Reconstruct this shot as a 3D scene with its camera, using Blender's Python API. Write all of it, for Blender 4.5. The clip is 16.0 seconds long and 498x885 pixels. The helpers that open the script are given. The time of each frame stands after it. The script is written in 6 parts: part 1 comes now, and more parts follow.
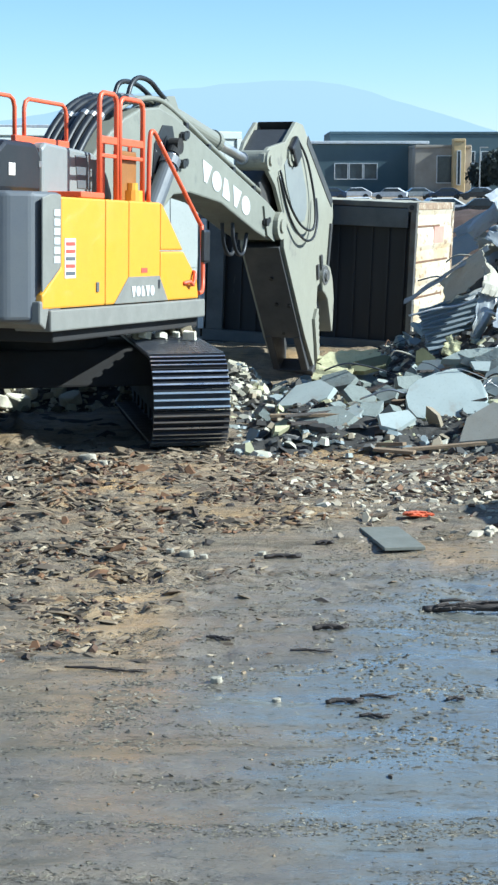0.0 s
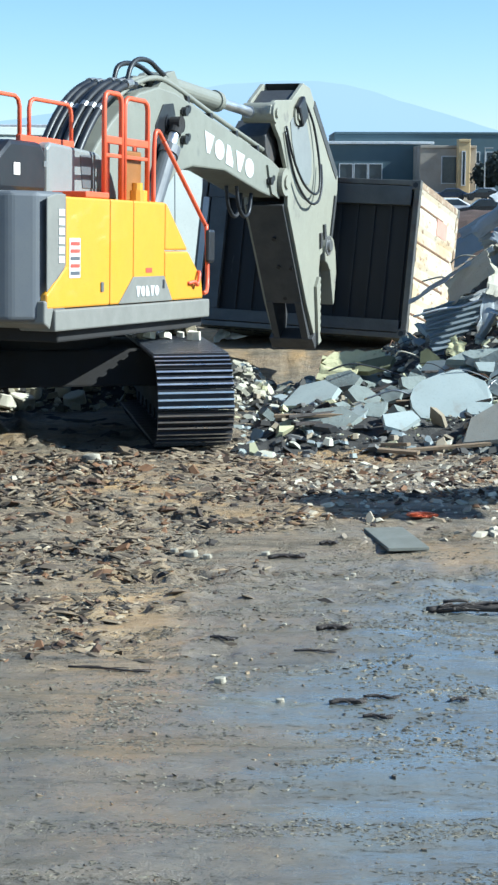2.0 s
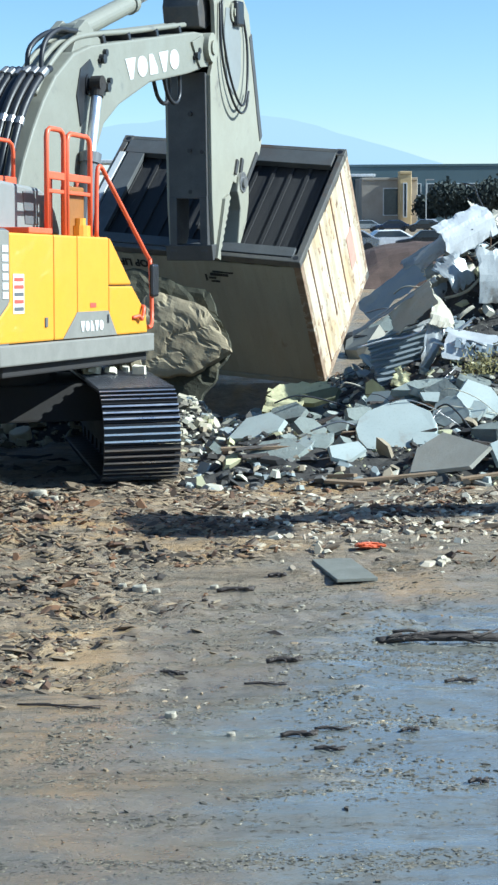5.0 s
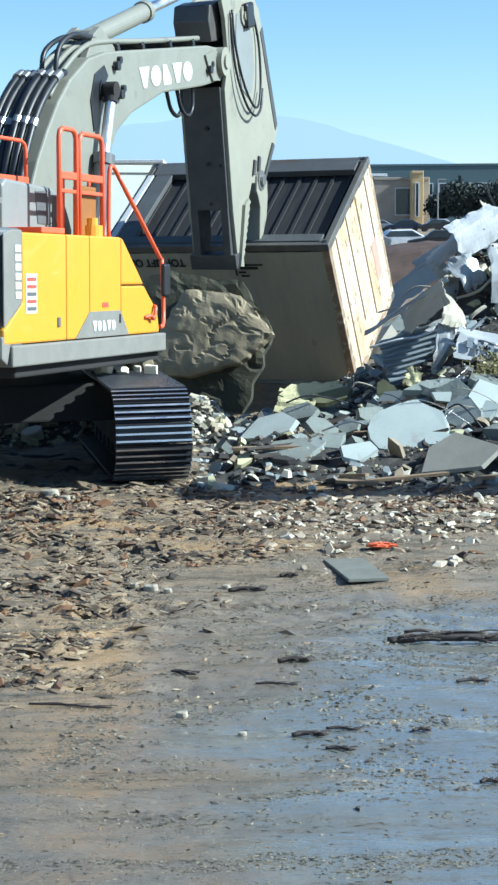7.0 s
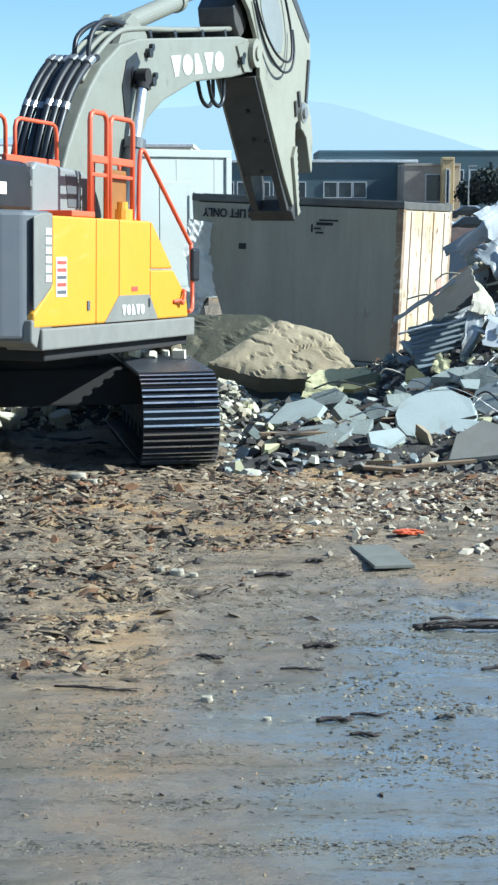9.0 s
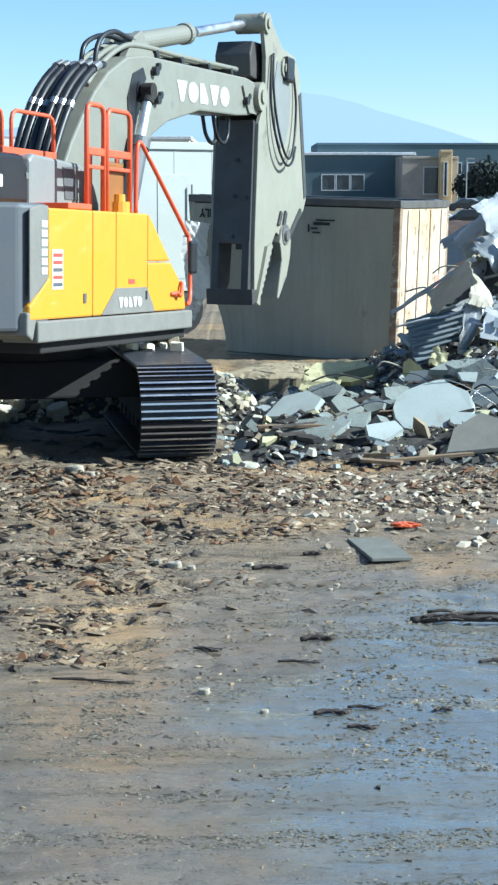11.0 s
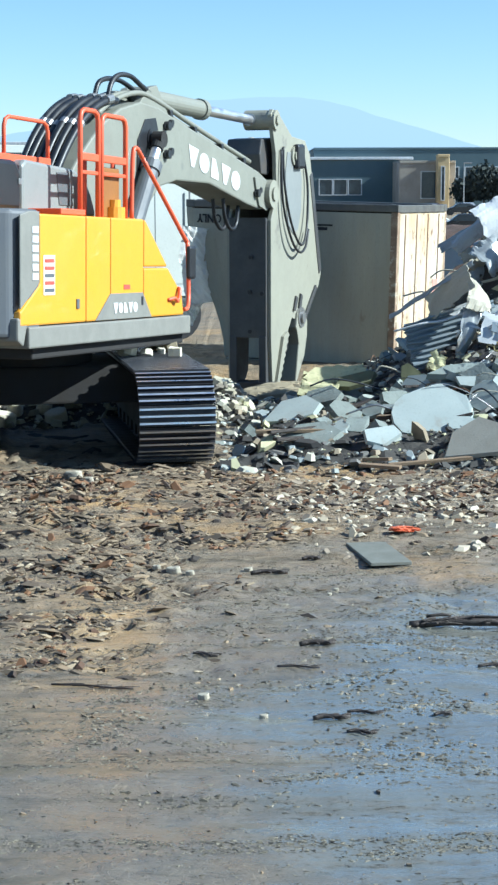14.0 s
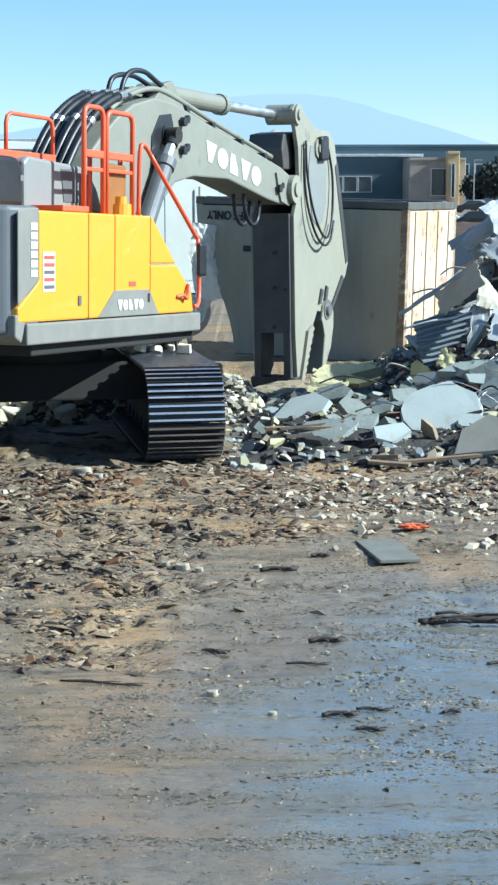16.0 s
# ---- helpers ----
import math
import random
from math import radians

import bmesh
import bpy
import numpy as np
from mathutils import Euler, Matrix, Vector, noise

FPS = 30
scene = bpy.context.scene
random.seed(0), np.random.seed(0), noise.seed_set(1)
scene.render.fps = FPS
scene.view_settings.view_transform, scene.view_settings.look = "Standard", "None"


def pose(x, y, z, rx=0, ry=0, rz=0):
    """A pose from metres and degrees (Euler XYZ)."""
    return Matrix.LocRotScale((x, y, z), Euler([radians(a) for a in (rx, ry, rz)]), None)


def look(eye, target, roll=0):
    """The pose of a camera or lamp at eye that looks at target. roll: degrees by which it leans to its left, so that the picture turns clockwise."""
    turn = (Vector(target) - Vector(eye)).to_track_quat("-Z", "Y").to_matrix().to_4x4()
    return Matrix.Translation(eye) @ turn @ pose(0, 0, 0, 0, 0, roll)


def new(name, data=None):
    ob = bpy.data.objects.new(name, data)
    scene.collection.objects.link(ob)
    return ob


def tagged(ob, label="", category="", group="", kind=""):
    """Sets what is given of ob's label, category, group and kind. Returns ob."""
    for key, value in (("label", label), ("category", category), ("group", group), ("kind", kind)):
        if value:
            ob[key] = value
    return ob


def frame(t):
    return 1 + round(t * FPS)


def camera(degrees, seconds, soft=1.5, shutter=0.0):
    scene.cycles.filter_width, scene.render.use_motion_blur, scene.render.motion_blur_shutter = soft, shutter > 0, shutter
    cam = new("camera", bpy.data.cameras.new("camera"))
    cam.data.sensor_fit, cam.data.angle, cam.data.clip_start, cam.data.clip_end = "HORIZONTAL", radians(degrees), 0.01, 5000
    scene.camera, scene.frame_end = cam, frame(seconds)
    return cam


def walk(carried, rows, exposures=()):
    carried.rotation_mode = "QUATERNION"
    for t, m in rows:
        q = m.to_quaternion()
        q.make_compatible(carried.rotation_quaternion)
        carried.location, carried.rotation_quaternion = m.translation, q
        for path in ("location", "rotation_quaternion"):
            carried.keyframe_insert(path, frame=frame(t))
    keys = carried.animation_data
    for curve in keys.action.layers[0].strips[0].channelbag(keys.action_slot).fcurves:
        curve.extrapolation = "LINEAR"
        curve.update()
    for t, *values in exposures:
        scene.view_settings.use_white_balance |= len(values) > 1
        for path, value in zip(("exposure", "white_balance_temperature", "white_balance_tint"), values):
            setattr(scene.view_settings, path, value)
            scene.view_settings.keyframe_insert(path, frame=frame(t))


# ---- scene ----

# ---------------------------------------------------------------- camera
cam = camera(16.73, 16.0, soft=2.5)
EYE = (0.0, 0.0, 2.85)
LOOKS = [(0, -0.346, -8.943, -0.065), (0.5, -0.430, -8.856, -0.136), (1, -0.412, -8.964, -0.002),
         (1.5, -0.519, -8.922, -0.133), (2, -0.488, -8.939, -0.178), (2.5, -0.549, -9.085, -0.126),
         (3, -0.400, -9.114, -0.168), (3.5, -0.174, -8.307, 0.218), (4, -0.330, -8.417, 0.163),
         (4.5, -0.096, -8.565, 0.300), (5, 1.335, -7.827, 0.456), (5.2, 1.297, -7.916, 0.570),
         (6.3, 1.05, -7.88, 0.5), (7.3, 0.740, -7.823, 0.430), (7.5, 0.069, -7.948, 0.111),
         (8, 0.070, -7.882, 0.118), (8.5, 0.175, -8.436, 0.250), (9, 0.000, -8.325, 0.000),
         (9.2, -0.08, -8.40, 0.0), (10.3, 0.05, -8.50, -0.04), (11.5, 0.154, -8.604, -0.086),
         (12, 0.567, -8.350, 0.004), (12.5, 0.296, -8.482, 0.074), (13, 0.029, -8.296, 0.004),
         (13.5, 0.084, -8.472, 0.062), (14, 0.135, -8.406, 0.146), (14.5, 0.066, -8.348, 0.082),
         (15, 0.001, -8.435, -0.042), (15.5, -0.254, -8.369, 0.088), (16, -0.185, -8.508, 0.071)]


def aim(yaw, pitch, roll):
    y, p = radians(yaw), radians(pitch)
    way = Vector((math.sin(y) * math.cos(p), math.cos(y) * math.cos(p), math.sin(p)))
    return look(EYE, Vector(EYE) + way * 10, -roll)


walk(cam, [(t, aim(a, b, c)) for t, a, b, c in LOOKS], [(0, 1.02, 5250, 0), (16, 1.02, 5250, 0)])

# ---------------------------------------------------------------- light
SUN_AZ, SUN_EL = 97.0, 35.0        # degrees right of the view, and above the horizon
world = bpy.data.worlds.new("world")
scene.world = world
world.use_nodes = True
wn = world.node_tree
sky = wn.nodes.new("ShaderNodeTexSky")
sky.sky_type, sky.sun_disc = "NISHITA", False
sky.sun_elevation, sky.sun_rotation = radians(SUN_EL), radians(SUN_AZ)
sky.air_density, sky.dust_density, sky.ozone_density = 1.0, 0.35, 2.4
sky.altitude = 1200
wn.links.new(sky.outputs[0], wn.nodes["Background"].inputs[0])
wn.nodes["Background"].inputs[1].default_value = 0.074
sun = new("sun", bpy.data.lights.new("sun", "SUN"))
sun.data.energy, sun.data.angle, sun.data.color = 5.0, radians(0.6), (1.0, 0.93, 0.82)
_a, _e = radians(SUN_AZ), radians(SUN_EL)
sun.matrix_basis = look((math.sin(_a) * math.cos(_e) * 50, math.cos(_a) * math.cos(_e) * 50, math.sin(_e) * 50), (0, 0, 0))


# ---------------------------------------------------------------- materials
def mat(name, base, rough=0.6, metal=0.0, second=None, scale=3.0, amount=0.5, bump=0.15, fine=40.0, third=None,
        third_scale=0.8, third_at=0.6, piece=0.0, stretch=(1, 1, 1), coat=0.0, wear=None):
    """Grain at a fine scale, stains at a coarse one, on the thing's own coordinates."""
    m = bpy.data.materials.new(name)
    m.use_nodes = True
    nt = m.node_tree
    b = nt.nodes["Principled BSDF"]
    b.inputs["Metallic"].default_value = metal
    b.inputs["Coat Weight"].default_value = coat
    tc = nt.nodes.new("ShaderNodeTexCoord")
    mp = nt.nodes.new("ShaderNodeMapping")
    mp.inputs["Scale"].default_value = stretch
    nt.links.new(tc.outputs["Object"], mp.inputs[0])

    def noise_node(s, detail=6.0, rough_=0.6):
        n = nt.nodes.new("ShaderNodeTexNoise")
        n.inputs["Scale"].default_value, n.inputs["Detail"].default_value, n.inputs["Roughness"].default_value = s, detail, rough_
        nt.links.new(mp.outputs[0], n.inputs["Vector"])
        return n

    def ramp(src, lo, hi):
        r = nt.nodes.new("ShaderNodeMapRange")
        r.inputs[1].default_value, r.inputs[2].default_value = lo, hi
        nt.links.new(src, r.inputs[0])
        return r.outputs[0]

    def mix(fac, a, bcol):
        x = nt.nodes.new("ShaderNodeMix")
        x.data_type = "RGBA"
        nt.links.new(fac, x.inputs[0])
        for sock, v in ((x.inputs[6], a), (x.inputs[7], bcol)):
            if isinstance(v, tuple):
                sock.default_value = (*v, 1)
            else:
                nt.links.new(v, sock)
        return x.outputs[2]

    second = second or tuple(v * 0.6 for v in base)
    n1, n2 = noise_node(scale), noise_node(fine, 4.0, 0.7)
    col = mix(ramp(n1.outputs[0], 0.5 - amount / 2, 0.5 + amount / 2), base, second)
    col = mix(ramp(n2.outputs[0], 0.55, 0.9), col, tuple(v * 0.55 for v in base))
    if third:
        n3 = noise_node(third_scale, 8.0, 0.65)
        col = mix(ramp(n3.outputs[0], third_at - 0.04, third_at + 0.06), col, third)
    if piece:
        oi = nt.nodes.new("ShaderNodeObjectInfo")
        hv = nt.nodes.new("ShaderNodeHueSaturation")
        nt.links.new(ramp(oi.outputs["Random"], 0, 1), hv.inputs["Value"])
        hv.inputs["Value"].default_value = 1
        mr = hv.inputs["Value"].links[0].from_node
        mr.inputs[3].default_value, mr.inputs[4].default_value = 1 - piece, 1 + piece * 0.6
        nt.links.new(col, hv.inputs["Color"])
        col = hv.outputs[0]
    nt.links.new(col, b.inputs["Base Color"])
    rr = ramp(n1.outputs[0], 0.3, 0.7)
    rr.node.inputs[3].default_value, rr.node.inputs[4].default_value = max(0.03, rough - 0.12), min(1, rough + 0.12)
    nt.links.new(rr, b.inputs["Roughness"])
    if bump:
        bp = nt.nodes.new("ShaderNodeBump")
        bp.inputs["Strength"].default_value, bp.inputs["Distance"].default_value = bump, 0.02
        nt.links.new(n2.outputs[0], bp.inputs["Height"])
        nt.links.new(bp.outputs[0], b.inputs["Normal"])
    return m


def island_mat(name, cols, rough=0.7, spread=0.25):
    """Each loose piece of a joined heap takes one of the given colours."""
    m = bpy.data.materials.new(name)
    m.use_nodes = True
    nt = m.node_tree
    b = nt.nodes["Principled BSDF"]
    geo = nt.nodes.new("ShaderNodeNewGeometry")
    cr = nt.nodes.new("ShaderNodeValToRGB")
    cr.color_ramp.interpolation = "CONSTANT"
    el = cr.color_ramp.elements
    for i, c in enumerate(cols):
        e = el[i] if i < 2 else el.new(i / len(cols))
        e.position, e.color = i / len(cols), (*c, 1)
    nt.links.new(geo.outputs["Random Per Island"], cr.inputs[0])
    tc = nt.nodes.new("ShaderNodeTexCoord")
    n = nt.nodes.new("ShaderNodeTexNoise")
    n.inputs["Scale"].default_value, n.inputs["Detail"].default_value = 12, 6
    nt.links.new(tc.outputs["Object"], n.inputs["Vector"])
    mr = nt.nodes.new("ShaderNodeMapRange")
    mr.inputs[3].default_value, mr.inputs[4].default_value = 1 - spread, 1 + spread
    nt.links.new(n.outputs[0], mr.inputs[0])
    hv = nt.nodes.new("ShaderNodeHueSaturation")
    nt.links.new(mr.outputs[0], hv.inputs["Value"])
    nt.links.new(cr.outputs[0], hv.inputs["Color"])
    nt.links.new(hv.outputs[0], b.inputs["Base Color"])
    b.inputs["Roughness"].default_value = rough
    return m


YELLOW = mat("yellow_paint", (0.70, 0.325, 0.018), 0.5, second=(0.64, 0.29, 0.016), scale=1.6, bump=0.02, coat=0.25, fine=60)
GREY = mat("slate_grey_paint", (0.125, 0.13, 0.13), 0.5, second=(0.09, 0.10, 0.115), scale=2.0, bump=0.03, fine=70)
HOODGREY = mat("hood_grey_paint", (0.24, 0.25, 0.24), 0.45, second=(0.20, 0.21, 0.20), scale=2.0, bump=0.03, fine=70)
DECKGREY = mat("deck_grey_paint", (0.225, 0.22, 0.19), 0.62, second=(0.165, 0.16, 0.14), scale=3.0, bump=0.05)
BOOMGREY = mat("boom_grey_paint", (0.24, 0.24, 0.195), 0.5, second=(0.19, 0.19, 0.155), scale=1.5, bump=0.03, third=(0.13, 0.13, 0.12), third_scale=1.2, third_at=0.66)
STICKGREY = mat("stick_grey_paint", (0.31, 0.30, 0.235), 0.5, second=(0.24, 0.235, 0.185), scale=1.3, bump=0.04, third=(0.14, 0.13, 0.12), third_scale=1.6, third_at=0.64)
STICKDARK = mat("stick_dark_steel", (0.085, 0.085, 0.082), 0.5, 0.2, second=(0.05, 0.05, 0.052), scale=2.5, bump=0.08, third=(0.10, 0.085, 0.07), third_at=0.62)
ORANGE = mat("orange_red_paint", (0.72, 0.12, 0.045), 0.45, second=(0.62, 0.10, 0.04), scale=4, bump=0.02)
BLACK = mat("black_plastic", (0.012, 0.013, 0.016), 0.4, second=(0.02, 0.02, 0.022), bump=0.03)
RUBBER = mat("black_hose_rubber", (0.012, 0.013, 0.015), 0.45, second=(0.02, 0.021, 0.024), bump=0.03)
CHROME = mat("chrome_rod", (0.86, 0.85, 0.84), 0.38, 1.0, second=(0.8, 0.79, 0.78), bump=0.0)
STEEL = mat("bare_steel", (0.42, 0.42, 0.41), 0.4, 0.8, second=(0.3, 0.29, 0.28), bump=0.05)
GROUSER = mat("polished_grouser_steel", (0.72, 0.73, 0.76), 0.34, 0.9, second=(0.52, 0.53, 0.56), scale=6, bump=0.05)
TRACK = mat("worn_track_steel", (0.028, 0.028, 0.031), 0.42, 0.3, second=(0.018, 0.018, 0.02), scale=5, bump=0.12, third=(0.06, 0.047, 0.033), third_scale=2.2, third_at=0.64)
UNDER = mat("undercarriage_steel", (0.014, 0.014, 0.015), 0.88, 0.0, second=(0.026, 0.022, 0.018), scale=3, bump=0.1)
GLASS_DARK = mat("dark_cab_glass", (0.01, 0.012, 0.015), 0.06, bump=0.0)
WHITE = mat("white_lettering", (0.66, 0.66, 0.64), 0.5, bump=0.0, second=(0.58, 0.58, 0.56))
DECAL = mat("warning_decal", (0.72, 0.62, 0.52), 0.5, second=(0.7, 0.66, 0.62), bump=0.0)
DECALRED = mat("red_decal", (0.55, 0.10, 0.07), 0.5, bump=0.0)
TAN = mat("weathered_tan_paint", (0.40, 0.375, 0.285), 0.6, second=(0.31, 0.28, 0.205), scale=1.1, amount=0.6, bump=0.06, third=(0.20, 0.15, 0.10), third_scale=1.6, third_at=0.68, stretch=(1.6, 0.4, 1))
ENDPAINT = mat("peeling_white_paint", (0.54, 0.50, 0.395), 0.7, second=(0.47, 0.345, 0.19), scale=1.3, amount=0.3, bump=0.12, third=(0.22, 0.135, 0.075), third_scale=9.0, third_at=0.60, stretch=(1, 0.55, 1.2))
RUSTPAINT = mat("rust_bitten_cream_paint", (0.34, 0.25, 0.16), 0.75, second=(0.20, 0.125, 0.075), scale=6, amount=0.4, bump=0.2, third=(0.50, 0.44, 0.33), third_scale=9, third_at=0.57)
RUST = mat("rusted_steel", (0.20, 0.105, 0.05), 0.8, second=(0.11, 0.06, 0.035), scale=4, bump=0.25)
BITUMEN = mat("black_underseal", (0.008, 0.008, 0.009), 0.7, second=(0.024, 0.023, 0.023), scale=3, bump=0.25, stretch=(3.4, 1, 0.5), third=(0.13, 0.12, 0.105), third_scale=2.2, third_at=0.70)
RAILSTEEL = mat("container_frame_steel", (0.16, 0.15, 0.125), 0.5, 0.3, second=(0.08, 0.08, 0.08), scale=3, bump=0.15, third=(0.12, 0.07, 0.04), third_at=0.62)
STENCIL = mat("black_stencil", (0.02, 0.02, 0.02), 0.7, bump=0.0)
SOIL = mat("packed_soil", (0.36, 0.30, 0.19), 0.95, second=(0.24, 0.195, 0.12), scale=2.4, amount=0.5, bump=0.5, fine=9, third=(0.30, 0.24, 0.15), third_scale=5)
TURF = mat("dark_mossy_crust", (0.075, 0.072, 0.045), 0.95, second=(0.045, 0.045, 0.03), scale=3, bump=0.5, fine=18, third=(0.15, 0.13, 0.08), third_scale=2.5, third_at=0.6)
CONCRETE = mat("broken_concrete", (0.25, 0.278, 0.25), 0.9, second=(0.18, 0.20, 0.178), scale=2.5, bump=0.5, fine=22, third=(0.17, 0.16, 0.14), third_scale=3, third_at=0.62, piece=0.35)
PLASTER = mat("pale_panel", (0.36, 0.40, 0.375), 0.8, second=(0.30, 0.335, 0.315), scale=2.0, bump=0.07, third=(0.27, 0.26, 0.22), third_scale=2.2, third_at=0.63, piece=0.2)
INSUL = mat("yellowed_insulation", (0.62, 0.58, 0.33), 0.95, second=(0.46, 0.43, 0.24), scale=3, bump=0.5, fine=20, third=(0.16, 0.15, 0.09), third_scale=3, third_at=0.6)
SHEET = mat("grey_sheet_metal", (0.40, 0.415, 0.405), 0.40, 0.1, second=(0.30, 0.315, 0.305), scale=2, bump=0.08, third=(0.17, 0.15, 0.12), third_scale=2, third_at=0.64)
TANSHEET = mat("tan_sheet_metal", (0.47, 0.43, 0.32), 0.5, 0.0, second=(0.38, 0.345, 0.26), scale=2, bump=0.1)
SLATESHEET = mat("slate_blue_cladding", (0.27, 0.31, 0.335), 0.42, 0.1, second=(0.21, 0.245, 0.265), scale=2, bump=0.08)
BROWNBOARD = mat("damp_brown_board", (0.33, 0.315, 0.26), 0.8, second=(0.26, 0.245, 0.20), scale=3, bump=0.15)
OLIVE = mat("dirty_olive_board", (0.15, 0.155, 0.075), 0.85, second=(0.10, 0.10, 0.055), scale=4, bump=0.3)
WHITESHEET = mat("white_sheet_metal", (0.60, 0.61, 0.60), 0.45, second=(0.50, 0.51, 0.505), scale=1.5, bump=0.05, third=(0.45, 0.43, 0.40), third_scale=2, third_at=0.66)
STONE = mat("pale_stone", (0.42, 0.38, 0.29), 0.85, second=(0.32, 0.28, 0.21), scale=9, bump=0.5, fine=30)
WOOD = mat("split_timber", (0.28, 0.20, 0.12), 0.85, second=(0.16, 0.11, 0.065), scale=5, bump=0.3, stretch=(1, 6, 6))
DARKWOOD = mat("wet_dark_wood", (0.05, 0.036, 0.026), 0.6, second=(0.028, 0.02, 0.016), scale=5, bump=0.4, stretch=(1, 6, 6))
SLATE = mat("dark_wet_board", (0.20, 0.20, 0.165), 0.65, second=(0.13, 0.13, 0.108), scale=4, bump=0.15)
ORANGEPLASTIC = mat("orange_plastic", (0.75, 0.16, 0.06), 0.5, bump=0.1)


def ground_material():
    """Wet mud and gravel with standing water in the hollows."""
    m = bpy.data.materials.new("wet_mud_and_gravel")
    m.use_nodes = True
    nt = m.node_tree
    b = nt.nodes["Principled BSDF"]
    tc = nt.nodes.new("ShaderNodeTexCoord")

    def nz(scale, detail, stretch=(1, 1, 1), r=0.6):
        mp = nt.nodes.new("ShaderNodeMapping")
        mp.inputs["Scale"].default_value = stretch
        nt.links.new(tc.outputs["Object"], mp.inputs[0])
        n = nt.nodes.new("ShaderNodeTexNoise")
        n.inputs["Scale"].default_value, n.inputs["Detail"].default_value, n.inputs["Roughness"].default_value = scale, detail, r
        nt.links.new(mp.outputs[0], n.inputs["Vector"])
        return n.outputs[0]

    def rng(src, a, bb, c=0.0, d=1.0):
        r = nt.nodes.new("ShaderNodeMapRange")
        for i, v in enumerate((a, bb, c, d)):
            r.inputs[i + 1].default_value = v
        nt.links.new(src, r.inputs[0])
        return r.outputs[0]

    def mix(fac, a, bcol):
        x = nt.nodes.new("ShaderNodeMix")
        x.data_type = "RGBA"
        nt.links.new(fac, x.inputs[0])
        for sock, v in ((x.inputs[6], a), (x.inputs[7], bcol)):
            if isinstance(v, tuple):
                sock.default_value = (*v, 1)
            else:
                nt.links.new(v, sock)
        return x.outputs[2]

    def op(kind, a, bb):
        x = nt.nodes.new("ShaderNodeMath")
        x.operation, x.use_clamp = kind, True
        for sock, v in zip(x.inputs, (a, bb)):
            if isinstance(v, (int, float)):
                sock.default_value = v
            else:
                nt.links.new(v, sock)
        return x.outputs[0]

    sep = nt.nodes.new("ShaderNodeSeparateXYZ")
    nt.links.new(tc.outputs["Object"], sep.inputs[0])
    big, mid, fine, grit = nz(0.45, 5), nz(1.6, 7, (1, 0.7, 1), 0.7), nz(9, 8, (0.8, 1.1, 1), 0.75), nz(38, 5, (0.7, 1.1, 1), 0.8)
    streak = nz(2.6, 6, (0.30, 1.5, 1), 0.65)
    mud = mix(rng(mid, 0.35, 0.65), (0.36, 0.26, 0.155), (0.22, 0.165, 0.105))
    mud = mix(rng(streak, 0.42, 0.62), mud, (0.235, 0.195, 0.135))
    mud = mix(rng(fine, 0.5, 0.72), mud, (0.40, 0.315, 0.205))
    mud = mix(rng(grit, 0.58, 0.74), mud, (0.42, 0.35, 0.25))
    mud = mix(rng(fine, 0.46, 0.32), mud, (0.09, 0.07, 0.05))
    mud = mix(rng(grit, 0.43, 0.28), mud, (0.10, 0.08, 0.058))
    ochre = rng(big, 0.50, 0.62)
    mud = mix(op("MULTIPLY", ochre, rng(mid, 0.42, 0.58)), mud, (0.46, 0.29, 0.12))
    # the yellow machine's reflection in the wet mud, put in as an ochre patch
    ochre_reflection = op("MULTIPLY", op("MULTIPLY", rng(sep.outputs[0], -1.7, -1.2), rng(sep.outputs[0], -0.35, -0.75)), op("MULTIPLY", rng(sep.outputs[1], 8.6, 9.8), rng(sep.outputs[1], 12.4, 11.4)))
    mud = mix(op("MULTIPLY", ochre_reflection, rng(streak, 0.42, 0.54)), mud, (0.62, 0.40, 0.17))
    # water lies towards the near ground and to its right-hand side
    near = op("MULTIPLY", rng(sep.outputs[1], 14.0, 9.5), rng(sep.outputs[1], 0.5, 5.0))
    side = op("MULTIPLY", rng(sep.outputs[0], -0.6, 1.2, 0.0, 0.30), rng(sep.outputs[0], 7.0, 3.0))
    wet = op("ADD", op("MULTIPLY", near, 0.10), op("MULTIPLY", op("MULTIPLY", side, 1.35), near))
    pools = nz(0.75, 4, (0.50, 1.25, 1), 0.5)
    level = op("ADD", op("ADD", op("MULTIPLY", pools, 0.56), op("MULTIPLY", fine, 0.22)), op("MULTIPLY", streak, 0.22))
    silt = rng(nz(9.0, 9, (0.55, 1.5, 1), 0.8), 0.47, 0.58)
    silt2 = rng(nz(1.9, 9, (0.22, 1.7, 1), 0.78), 0.50, 0.60)
    speck = rng(nz(26, 4, (0.45, 1.3, 1), 0.7), 0.54, 0.68)
    pool = rng(op("SUBTRACT", op("ADD", wet, 0.12), op("SUBTRACT", level, 0.22)), 0.04, 0.16)
    pool = op("MULTIPLY", pool, op("SUBTRACT", 1.0, op("ADD", op("MULTIPLY", silt, 0.35), op("MULTIPLY", silt2, 0.35))))
    grain = op("MULTIPLY", speck, op("ADD", 0.25, op("ADD", op("MULTIPLY", silt2, 0.6), op("MULTIPLY", silt, 0.15))))
    film = op("SUBTRACT", op("ADD", op("MULTIPLY", near, 0.80), op("MULTIPLY", side, 0.8)), op("ADD", op("MULTIPLY", silt, 0.25), op("MULTIPLY", silt2, 0.32)))
    film = op("MAXIMUM", film, op("MULTIPLY", pool, 0.95))
    film = op("SUBTRACT", film, op("MULTIPLY", grain, 0.95))
